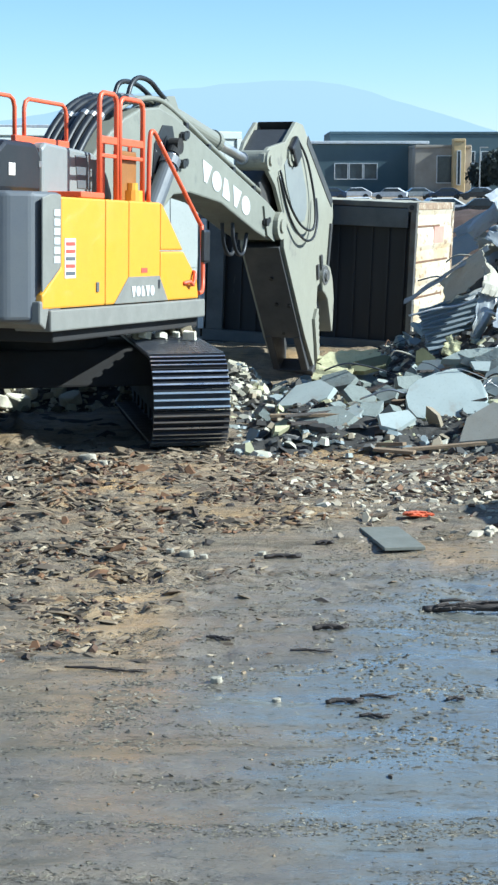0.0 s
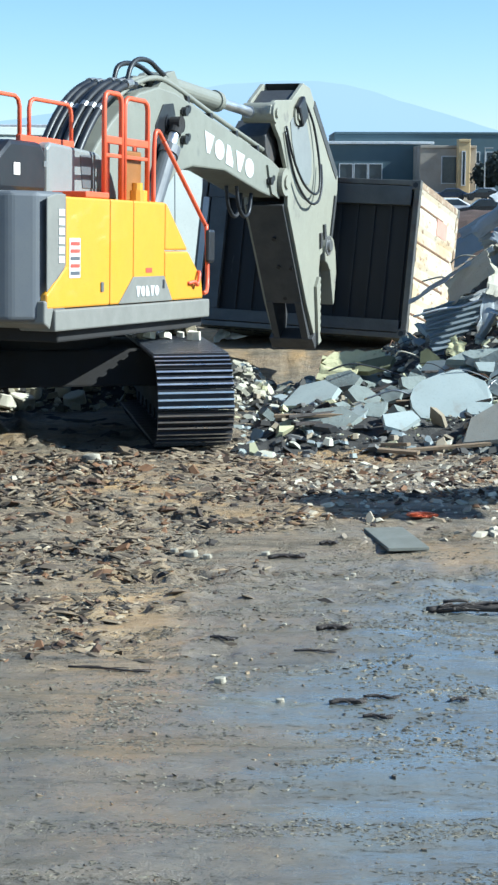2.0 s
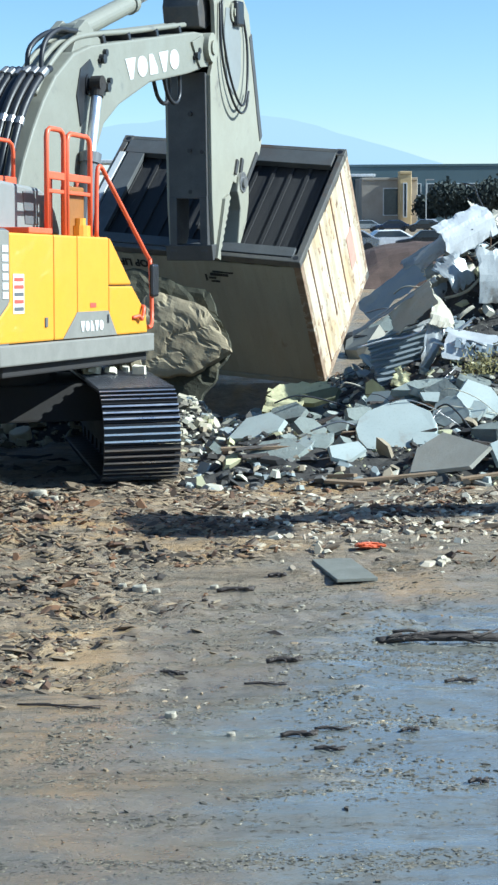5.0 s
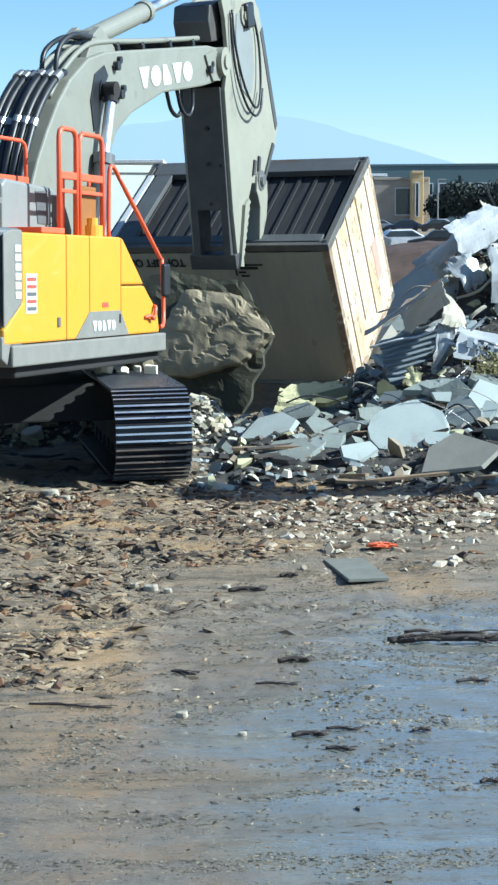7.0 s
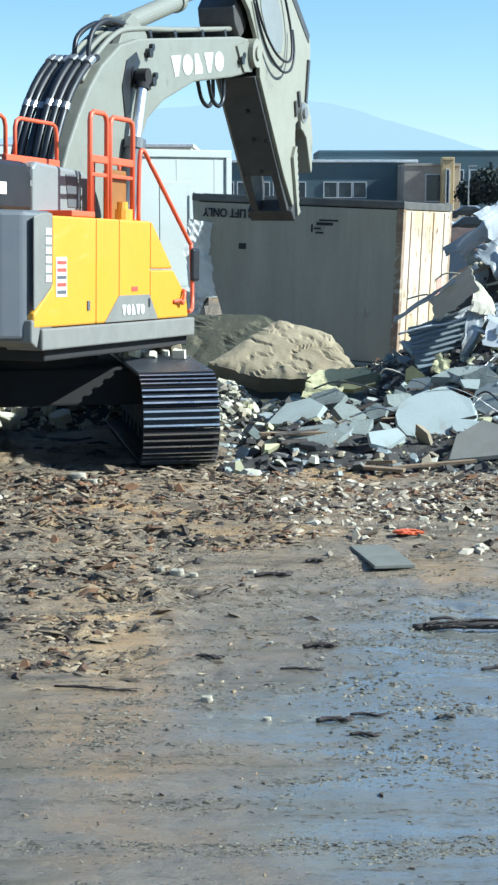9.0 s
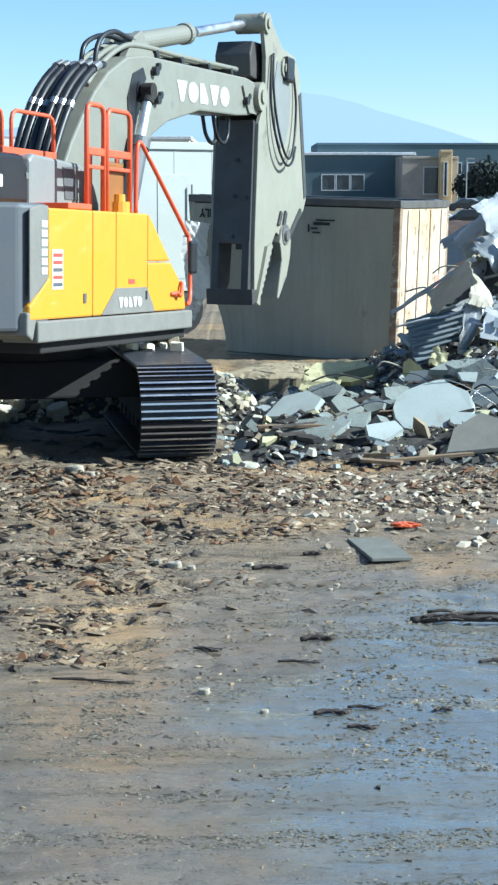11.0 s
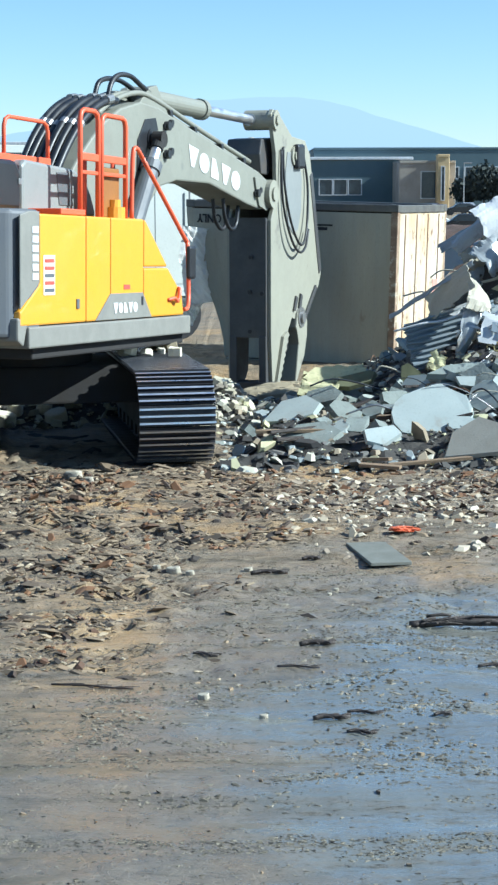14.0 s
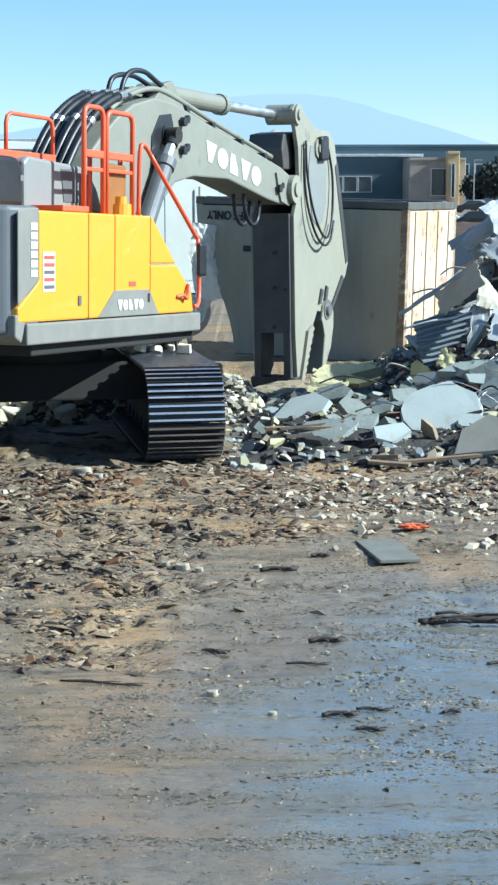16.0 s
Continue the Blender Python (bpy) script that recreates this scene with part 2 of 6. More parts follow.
    mud = mix(op("MULTIPLY", silt2, 0.7), mud, (0.075, 0.066, 0.046))
    mud = mix(op("MULTIPLY", silt, 0.35), mud, (0.10, 0.085, 0.058))
    mud = mix(op("MULTIPLY", film, 0.75), mud, (0.125, 0.112, 0.08))
    mud = mix(pool, mud, (0.16, 0.168, 0.15))
    mud = mix(op("MULTIPLY", grain, near), mud, (0.028, 0.027, 0.020))
    pale = rng(nz(40, 3, (0.6, 1.3, 1), 0.7), 0.66, 0.76)
    mud = mix(op("MULTIPLY", pale, op("SUBTRACT", 1.0, op("MULTIPLY", pool, 0.8))), mud, (0.42, 0.38, 0.27))
    nt.links.new(mud, b.inputs["Base Color"])
    nt.links.new(rng(film, 0, 1, 0.4, 1.0), b.inputs["Specular IOR Level"])
    nt.links.new(film, b.inputs["Coat Weight"])
    nt.links.new(rng(op("SUBTRACT", grit, op("MULTIPLY", pool, 0.25)), 0.2, 0.7, 0.03, 0.12), b.inputs["Coat Roughness"])
    rough = nt.nodes.new("ShaderNodeMix")
    nt.links.new(film, rough.inputs[0])
    nt.links.new(rng(fine, 0.3, 0.7, 0.50, 0.90), rough.inputs[2])
    nt.links.new(rng(fine, 0.3, 0.7, 0.10, 0.28), rough.inputs[3])
    nt.links.new(rough.outputs[0], b.inputs["Roughness"])
    tiny = nz(95, 4, (1, 1, 1), 0.7)
    hgt = op("ADD", op("ADD", op("MULTIPLY", fine, 0.45), op("MULTIPLY", grit, 0.38)), op("MULTIPLY", tiny, 0.17))
    bp = nt.nodes.new("ShaderNodeBump")
    bp.inputs["Distance"].default_value = 0.06
    nt.links.new(rng(op("ADD", op("MULTIPLY", film, 0.75), op("MULTIPLY", pool, 0.5)), 0, 1, 1.0, 0.15), bp.inputs["Strength"])
    nt.links.new(hgt, bp.inputs["Height"])
    nt.links.new(bp.outputs[0], b.inputs["Normal"])
    soft = nt.nodes.new("ShaderNodeBump")
    soft.inputs["Distance"].default_value = 0.02
    nt.links.new(rng(pool, 0, 1, 0.16, 0.05), soft.inputs["Strength"])
    nt.links.new(hgt, soft.inputs["Height"])
    nt.links.new(soft.outputs[0], b.inputs["Coat Normal"])
    return m


GROUND = ground_material()


# ---------------------------------------------------------------- mesh helpers
def add_box(bm, x0, x1, y0, y1, z0, z1, bevel=0.0, m=None):
    c = Matrix.Translation(((x0 + x1) / 2, (y0 + y1) / 2, (z0 + z1) / 2)) @ Matrix.Diagonal((abs(x1 - x0), abs(y1 - y0), abs(z1 - z0), 1))
    r = bmesh.ops.create_cube(bm, size=1.0, matrix=c)
    vs = r["verts"]
    if bevel:
        es = list({e for v in vs for e in v.link_edges})
        rb = bmesh.ops.bevel(bm, geom=es, offset=bevel, segments=2, profile=0.5, affect="EDGES")
        vs = [v for v in rb["verts"]] + [v for v in vs if v.is_valid]
        vs = list(set(vs))
    if m is not None:
        bmesh.ops.transform(bm, matrix=m, verts=vs)
    return vs


def add_prism(bm, poly, x0, x1, bevel=0.0, m=None):
    """A (y, z) outline drawn out along x."""
    a = [bm.verts.new((x0, y, z)) for y, z in poly]
    b = [bm.verts.new((x1, y, z)) for y, z in poly]
    n = len(poly)
    fs = [bm.faces.new(a), bm.faces.new(b[::-1])]
    for i in range(n):
        fs.append(bm.faces.new((a[i], b[i], b[(i + 1) % n], a[(i + 1) % n])))
    bmesh.ops.recalc_face_normals(bm, faces=fs)
    vs = a + b
    if bevel:
        es = list({e for f in fs for e in f.edges})
        rb = bmesh.ops.bevel(bm, geom=es, offset=bevel, segments=2, profile=0.5, affect="EDGES", clamp_overlap=True)
        vs = list({v for f in rb["faces"] for v in f.verts} | {v for v in vs if v.is_valid})
    if m is not None:
        bmesh.ops.transform(bm, matrix=m, verts=vs)
    return vs


def add_cyl(bm, p, q, r, n=16, r2=None):
    p, q = Vector(p), Vector(q)
    d = q - p
    m = Matrix.Translation((p + q) / 2) @ d.to_track_quat("Z", "Y").to_matrix().to_4x4()
    return bmesh.ops.create_cone(bm, cap_ends=True, segments=n, radius1=r, radius2=r if r2 is None else r2, depth=d.length, matrix=m)["verts"]


def smooth_line(pts, steps=6):
    """A rounded line through the points."""
    pts = [Vector(p) for p in pts]
    out = []
    for i in range(len(pts) - 1):
        p0, p1, p2, p3 = pts[max(i - 1, 0)], pts[i], pts[i + 1], pts[min(i + 2, len(pts) - 1)]
        for k in range(steps):
            t = k / steps
            out.append(0.5 * ((2 * p1) + (p2 - p0) * t + (2 * p0 - 5 * p1 + 4 * p2 - p3) * t * t + (3 * p1 - p0 - 3 * p2 + p3) * t ** 3))
    out.append(pts[-1])
    return out


def add_tube(bm, pts, r, n=8, steps=6):
    line = smooth_line(pts, steps) if steps > 1 else [Vector(p) for p in pts]
    rings = []
    side = None
    for i, p in enumerate(line):
        d = (line[min(i + 1, len(line) - 1)] - line[max(i - 1, 0)]).normalized()
        if side is None:
            side = d.orthogonal().normalized()
        side = (side - d * side.dot(d)).normalized()
        up = d.cross(side)
        rings.append([bm.verts.new(p + r * (math.cos(2 * math.pi * k / n) * side + math.sin(2 * math.pi * k / n) * up)) for k in range(n)])
    for a, b in zip(rings, rings[1:]):
        for k in range(n):
            f = bm.faces.new((a[k], a[(k + 1) % n], b[(k + 1) % n], b[k]))
            f.smooth = True
    bm.faces.new(rings[0][::-1])
    bm.faces.new(rings[-1])


def mesh_of(bm, name, material, shade=False):
    me = bpy.data.meshes.new(name)
    bm.normal_update()
    if shade:
        for f in bm.faces:
            f.smooth = True
    bm.to_mesh(me)
    bm.free()
    for mm in (material if isinstance(material, (list, tuple)) else [material]):
        me.materials.append(mm)
    return me


def part(name, bm, material, parent=None, label="", at=None, shade=False):
    ob = new(name, mesh_of(bm, name, material, shade) if isinstance(bm, bmesh.types.BMesh) else bm)
    if parent is not None:
        ob.parent = parent
    if at is not None:
        ob.matrix_basis = at
    if label:
        tagged(ob, label)
    return ob


def thing(name, label, category, at=None, bm=None, material=None, group="", kind="", shade=False):
    ob = new(name, mesh_of(bm, name, material, shade) if bm is not None else None)
    if bm is None:
        ob.empty_display_size = 0.2
    if at is not None:
        ob.matrix_basis = at
    return tagged(ob, label, category, group, kind)


def lettering(name, text, size, material, parent, at, thick=0.004, wide=1.0, label="", bold=0.0):
    cu = bpy.data.curves.new(name, "FONT")
    cu.body, cu.size, cu.extrude, cu.align_x, cu.align_y, cu.offset = text, size, thick, "CENTER", "CENTER", bold
    tmp = bpy.data.objects.new(name, cu)
    scene.collection.objects.link(tmp)
    bpy.context.view_layer.update()
    me = bpy.data.meshes.new_from_object(tmp.evaluated_get(bpy.context.evaluated_depsgraph_get()))
    bpy.data.objects.remove(tmp)
    for v in me.vertices:
        v.co.x *= wide
    me.materials.clear()
    me.materials.append(material)
    ob = new(name, me)
    ob.parent = parent
    ob.matrix_basis = at
    return tagged(ob, label) if label else ob


def bmnew():
    return bmesh.new()


# ---------------------------------------------------------------- ground, distance
def smooth01(v):
    v = max(0.0, min(1.0, v))
    return v * v * (3 - 2 * v)


def pit(x, y):
    """The hollow that the torn-out earth left before the container."""
    return 0.5 * smooth01((x + 1.3) / 1.0) * smooth01((2.0 - x) / 0.9) * smooth01((y - 23.0) / 1.2) * smooth01((28.2 - y) / 1.0)


def streaks(x, y):
    """0 to 1: bands of churned clods that lie across the yard, with smooth mud between them."""
    k = noise.noise(Vector((x * 0.75, y * 1.7, 3.0))) + 0.6 * noise.noise(Vector((x * 2.2, y * 5.0, 8.0)))
    return smooth01(0.35 + 1.5 * k)


def ground_height(x, y):
    """Rutted mud near the camera, level further off."""
    fade = smooth01((45 - y) / 12) * smooth01((y - 2) / 3) * smooth01((14 - abs(x)) / 6)
    p = Vector((x, y, 0))
    h = 0.05 * noise.noise(p * 0.5) + 0.035 * noise.noise(Vector((x * 0.9, y * 2.2, 4.0)))
    rough = smooth01((y - 8.8) / 3.0) * (0.35 + 0.65 * smooth01((0.4 - x) / 1.5)) * (0.35 + 1.7 * streaks(x, y))
    h += rough * (0.045 * noise.noise(p * 3.1) + 0.034 * noise.noise(p * 7.0) + 0.022 * noise.noise(p * 16.0))
    h += 0.006 * noise.noise(p * 5.0) + 0.007 * noise.noise(Vector((x * 2.2, y * 7, 2))) + 0.003 * noise.noise(p * 14.0)
    return h * fade - pit(x, y)


def build_ground():
    xs = [-2500, -600, -150, -50, -25, -14] + list(np.arange(-9, -3.6, 0.3)) + list(np.arange(-3.6, 4.6, 0.033)) + list(np.arange(4.6, 10, 0.3)) + [14, 25, 50, 150, 600, 2500]
    ys = [-60, -20, -6, 0, 3] + list(np.arange(5.0, 9.0, 0.05)) + list(np.arange(9.0, 17.6, 0.033)) + list(np.arange(17.6, 19.0, 0.07)) + list(np.arange(19.0, 32, 0.14)) + [34, 38, 45, 60, 90, 160, 300, 700, 1800, 4600]
    verts = [(x, y, ground_height(x, y)) for y in ys for x in xs]
    n = len(xs)
    faces = [(j * n + i, j * n + i + 1, (j + 1) * n + i + 1, (j + 1) * n + i) for j in range(len(ys) - 1) for i in range(n - 1)]
    me = bpy.data.meshes.new("ground")
    me.from_pydata(verts, [], faces)
    me.polygons.foreach_set("use_smooth", [True] * len(me.polygons))
    me.materials.append(GROUND)
    tagged(new("ground", me), "wet rutted brown mud and gravel with shallow puddles", "ground", kind="structure")


# Self-lit colour that takes no sun or shade; it carries the distance haze.
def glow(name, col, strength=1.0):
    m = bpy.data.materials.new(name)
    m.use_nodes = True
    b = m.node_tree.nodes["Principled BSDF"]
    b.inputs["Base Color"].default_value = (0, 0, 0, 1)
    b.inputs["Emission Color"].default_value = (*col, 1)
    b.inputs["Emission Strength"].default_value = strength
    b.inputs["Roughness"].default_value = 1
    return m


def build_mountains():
    """Ridge far behind the town; distance haze is put into its emitted pale blue."""
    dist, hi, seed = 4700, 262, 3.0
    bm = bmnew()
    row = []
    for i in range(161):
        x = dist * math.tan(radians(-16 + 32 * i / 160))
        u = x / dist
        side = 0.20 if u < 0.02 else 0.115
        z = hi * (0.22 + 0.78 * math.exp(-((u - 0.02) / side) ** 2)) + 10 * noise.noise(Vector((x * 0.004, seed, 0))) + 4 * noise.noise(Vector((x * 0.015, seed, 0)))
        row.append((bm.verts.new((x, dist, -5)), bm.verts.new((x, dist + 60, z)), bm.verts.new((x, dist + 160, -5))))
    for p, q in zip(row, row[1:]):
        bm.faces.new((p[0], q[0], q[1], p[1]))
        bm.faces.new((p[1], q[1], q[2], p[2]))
    thing("backdrop", "pale blue hazy mountain ridge", "mountain", None, bm, glow("emitted_haze_blue", (0.42, 0.545, 0.66), 0.66), kind="structure", shade=True)


FARWALL = mat("far_slate_wall", (0.085, 0.13, 0.15), 0.7, second=(0.075, 0.115, 0.13), scale=0.2, bump=0)
FARTAN = mat("far_tan_wall", (0.40, 0.36, 0.30), 0.8, second=(0.25, 0.22, 0.18), scale=0.3, bump=0)
FAROCHRE = mat("far_ochre_wall", (0.62, 0.47, 0.26), 0.8, second=(0.45, 0.32, 0.15), scale=0.3, bump=0)
FARWHITE = mat("far_white_trim", (0.7, 0.72, 0.73), 0.6, bump=0)
FARCREAM = mat("far_cream_wall", (0.62, 0.61, 0.55), 0.7, bump=0, second=(0.56, 0.55, 0.5), scale=0.3)
FARGLASS = mat("far_window_glass", (0.05, 0.07, 0.09), 0.12, bump=0)
FARLEAF = mat("far_foliage", (0.035, 0.045, 0.04), 0.9, second=(0.05, 0.06, 0.05), scale=1.5, bump=0)
CARPAINT = [mat("car_white", (0.75, 0.76, 0.78), 0.25, bump=0), mat("car_silver", (0.4, 0.42, 0.44), 0.25, 0.5, bump=0),
            mat("car_navy", (0.03, 0.05, 0.10), 0.25, bump=0), mat("car_dark", (0.03, 0.03, 0.033), 0.25, bump=0)]


def building(label, x0, x1, y, depth, h, wall, windows=(), trim=None, roof_over=0.0):
    """windows: rows of (x, z, width, height) on the front wall."""
    b = thing("building", label, "building", pose((x0 + x1) / 2, y, 0))
    w = (x1 - x0) / 2
    bm = bmnew()
    add_box(bm, -w, w, 0, depth, -0.3, h, 0.1)
    part("wall", bm, wall, b)
    bm = bmnew()
    add_box(bm, -w - roof_over, w + roof_over, -roof_over - 0.15, depth + roof_over, h, h + 0.5, 0.08)
    part("roof", bm, trim or wall, b)
    for x, z, ww, hh in windows:
        bm = bmnew()
        for dx0, dx1, dz0, dz1 in ((-0.15, 0, -0.15, hh + 0.15), (ww, ww + 0.15, -0.15, hh + 0.15), (0, ww, hh, hh + 0.15), (0, ww, -0.15, 0)):
            add_box(bm, x + dx0, x + dx1, -0.2, 0.05, z + dz0, z + dz1)
        fr = part("window", bm, FARWHITE, b)
        bm = bmnew()
        add_box(bm, x, x + ww, -0.06, 0.02, z, z + hh)
        part("pane", bm, FARGLASS, fr)
    return b


def far_car(x, y, turn, paint):
    c = thing("car", "small parked car far across the yard", "car", pose(x, y, 0, 0, 0, turn), group="parked cars")
    bm = bmnew()
    add_prism(bm, [(-2.1, 0.35), (2.1, 0.35), (2.15, 0.75), (1.1, 0.95), (0.5, 1.42), (-1.0, 1.45), (-1.8, 1.0), (-2.15, 0.9)], -0.85, 0.85, 0.08)
    part("body", bm, paint, c)
    bm = bmnew()
    add_prism(bm, [(-1.6, 1.0), (1.0, 0.98), (0.5, 1.36), (-0.95, 1.39)], -0.86, 0.86)
    part("window", bm, FARGLASS, c)
    for sx in (-0.8, 0.8):
        for sy in (-1.35, 1.35):
            bm = bmnew()
            add_cyl(bm, (sx - 0.1, sy, 0.33), (sx + 0.1, sy, 0.33), 0.33, 14)
            part("wheel", bm, BLACK, c)


def far_tree(x, y, h, w):
    rnd = random.Random(int(x * 7 + y))
    t = thing("tree", "dark leafy tree in the far distance", "tree", pose(x, y, 0), group="far trees")
    bm = bmnew()
    add_cyl(bm, (0, 0, 0), (0.1, 0, h * 0.6), 0.25, 8, 0.1)
    for k in range(5):
        a = rnd.uniform(0, 6.28)
        add_cyl(bm, (0, 0, h * 0.35), (math.cos(a) * w * 0.4, math.sin(a) * w * 0.4, h * 0.75), 0.09, 6, 0.04)
    part("trunk", bm, DARKWOOD, t)
    bm = bmnew()
    for k in range(1500):
        d = Vector((rnd.gauss(0, 1), rnd.gauss(0, 1), rnd.gauss(0, 0.9))).normalized() * rnd.uniform(0.4, 1.0) ** 0.6
        p = Vector((d.x * w * 0.55, d.y * w * 0.55, h * 0.62 + d.z * h * 0.38)) + Vector((rnd.gauss(0, 0.3), rnd.gauss(0, 0.3), rnd.gauss(0, 0.3)))
        s = rnd.uniform(0.2, 0.5)
        m = Matrix.Translation(p) @ Euler((rnd.uniform(0, 6), rnd.uniform(0, 6), rnd.uniform(0, 6))).to_matrix().to_4x4()
        bm.faces.new([bm.verts.new(m @ Vector(q)) for q in ((-s, -s * 0.5, 0), (s * 0.4, -s * 0.6, 0.05), (s, s * 0.3, 0), (-s * 0.2, s * 0.7, 0.08))])
    part("crown", bm, FARLEAF, t)


def build_distance():
    building("long low slate-blue hall with a white roof edge", -10, 29.6, 305, 40, 8.5, FARWALL,
             [(3.6 + i * 2.6, 2.4, 2.2, 2.6) for i in range(3)] + [(-15 + 3.2 * i, 2.4, 2.4, 2.6) for i in range(5)], FARWHITE, 0.4)
    building("slate-blue office block in the distance", 14, 75, 345, 30, 11.2, FARWALL, [(-28 + 4 * i, 5.5, 2.6, 2.2) for i in range(14)])
    building("tan two-storey block with grey windows", 26.4, 36.0, 292, 14, 7.6, FARTAN,
             [(-1.0, 1.8, 3.4, 4.4)])
    building("narrow ochre stair tower in the distance", 32.6, 34.6, 289, 3, 8.6, FAROCHRE, [(-0.3, 1.5, 0.4, 5.5)])
    building("long cream warehouse in the distance", -95, -8, 240, 40, 9.4, FARCREAM, [(-40 + 6 * i, 3, 3, 1.2) for i in range(13)], FARWHITE, 0.3)
    for i, (x, y, a) in enumerate(((16, 210, 80), (19.5, 214, 95), (23, 212, 85), (26.5, 209, 90), (12, 216, 88), (29, 226, 30), (8.5, 210, 92), (31.5, 214, 85))):
        far_car(x, y, a, CARPAINT[i % 4])
    for i, (x, y, a) in enumerate(((9.2, 112, 84), (11.8, 114, 96), (14.4, 111, 86), (17.2, 115, 92), (20.0, 112, 88), (6.4, 116, 90), (3.4, 113, 94), (0.6, 115, 86))):
        far_car(x, y, a, CARPAINT[(i * 3 + 1) % 4])
    bm = bmnew()
    g = [[bm.verts.new((x, y, -0.1 + (1.75 * max(0, 1 - ((x - 8.5) / 5.5) ** 2) * max(0, 1 - ((y - 64) / 3.5) ** 2) + 0.16 * noise.noise(Vector((x, y, 0)))))) for x in np.arange(2.6, 14.6, 0.4)] for y in np.arange(60, 68.2, 0.4)]
    for p, q in zip(g, g[1:]):
        for i in range(len(p) - 1):
            bm.faces.new((p[i], p[i + 1], q[i + 1], q[i]))
    thing("earth_bank", "dark red-brown earth bank at the back of the yard", "earth", None, bm, mat("red_brown_soil", (0.10, 0.06, 0.045), 0.95, second=(0.06, 0.04, 0.03), scale=1.5, bump=0.5))
    for x, y, h, w in ((38.5, 275, 7.0, 5), (42, 280, 6.5, 6), (46, 272, 7.5, 7), (36.5, 282, 5.0, 4), (51, 275, 7, 7)):
        far_tree(x, y, h, w)
    # street lamp beside the tower
    s = thing("street_lamp", "thin grey street lamp far behind", "street lamp", pose(33.6, 262, 0))
    bm = bmnew()
    add_cyl(bm, (0, 0, 0), (0, 0, 7.2), 0.12, 8, 0.07)
    part("pole", bm, STEEL, s)
    bm = bmnew()
    add_box(bm, -0.1, 1.2, -0.15, 0.15, 7.1, 7.3, 0.04)
    part("head", bm, STEEL, s)


TRAILERWHITE = mat("trailer_white", (0.44, 0.465, 0.43), 0.6, second=(0.39, 0.41, 0.38), scale=1.2, bump=0.03, third=(0.36, 0.36, 0.33), third_scale=1.5, third_at=0.66)


def build_trailer():
    """White box body that stands behind the machine."""
    t = thing("box_trailer", "white ribbed box trailer standing behind the excavator", "trailer", pose(-2.81, 31.8, 0, 0, 0, 35))
    bm = bmnew()
    add_box(bm, -2.95, 2.95, 0, 2.4, 0.9, 3.66, 0.03)
    part("body", bm, TRAILERWHITE, t)
    for x0, x1, z0, z1 in ((-2.98, 2.98, 3.56, 3.70), (-2.98, 2.98, 0.86, 1.0), (2.86, 2.99, 1.0, 3.56), (-2.99, -2.86, 1.0, 3.56)):
        bm = bmnew()
        add_box(bm, x0, x1, -0.045, 0.02, z0, z1, 0.01)
        part("edge_rail", bm, TRAILERWHITE, t)
    for i in range(7):
        bm = bmnew()
        x = -2.6 + i * 0.87
        add_box(bm, x - 0.02, x + 0.02, -0.006, 0.02, 1.0, 3.56, 0.002)
        part("rib", bm, TRAILERWHITE, t)
    bm = bmnew()
    add_box(bm, 1.35, 2.2, -0.012, 0.02, 1.1, 3.1, 0.004)
    d = part("door", bm, TRAILERWHITE, t)
    bm = bmnew()
    add_cyl(bm, (2.08, -0.09, 1.4), (2.08, -0.09, 2.9), 0.02, 8)
    part("handle", bm, STEEL, d)
    for x in (-2.0, -1.2, 1.2, 2.0):
        for y in (0.3, 2.1):
            bm = bmnew()
            add_cyl(bm, (x, y - 0.14, 0.5), (x, y + 0.14, 0.5), 0.5, 20)
            part("wheel", bm, BLACK, t)
    bm = bmnew()
    add_box(bm, -2.8, 2.8, 0.5, 1.9, 0.66, 0.92)
    part("chassis", bm, UNDER, t)


# ---------------------------------------------------------------- excavator
CENTRE = (-2.27, 19.74, 0.0)
FOOT = (-0.425, 2.178)            # boom foot pin ahead of and above the swing centre
BOOM = 7.13                    # foot pin to stick pin
CYL_BASE = (0.92, 1.6)
CYL_HEAD = (2.92, 1.08)
ARM_BASE = (3.30, 1.60)
ARM_HEAD = (-1.10, 0.16)
TRACK_TURN = 6.5


def track_path(length, h, n):
    """Points and headings round the chain, evenly spaced."""
    r = h / 2
    half = length / 2 - r
    total = 4 * half + 2 * math.pi * r
    out = []
    for i in range(n):
        s = total * i / n
        if s < 2 * half:
            out.append((half - s, 2 * r, 180.0))
        elif s < 2 * half + math.pi * r:
            a = (s - 2 * half) / r
            out.append((-half - r * math.sin(a), r + r * math.cos(a), 180 + math.degrees(a)))
        elif s < 4 * half + math.pi * r:
            out.append((-half + s - 2 * half - math.pi * r, 0.0, 0.0))
        else:
            a = (s - 4 * half - math.pi * r) / r
            out.append((half + r * math.sin(a), r - r * math.cos(a), math.degrees(a)))
    return out, total / n


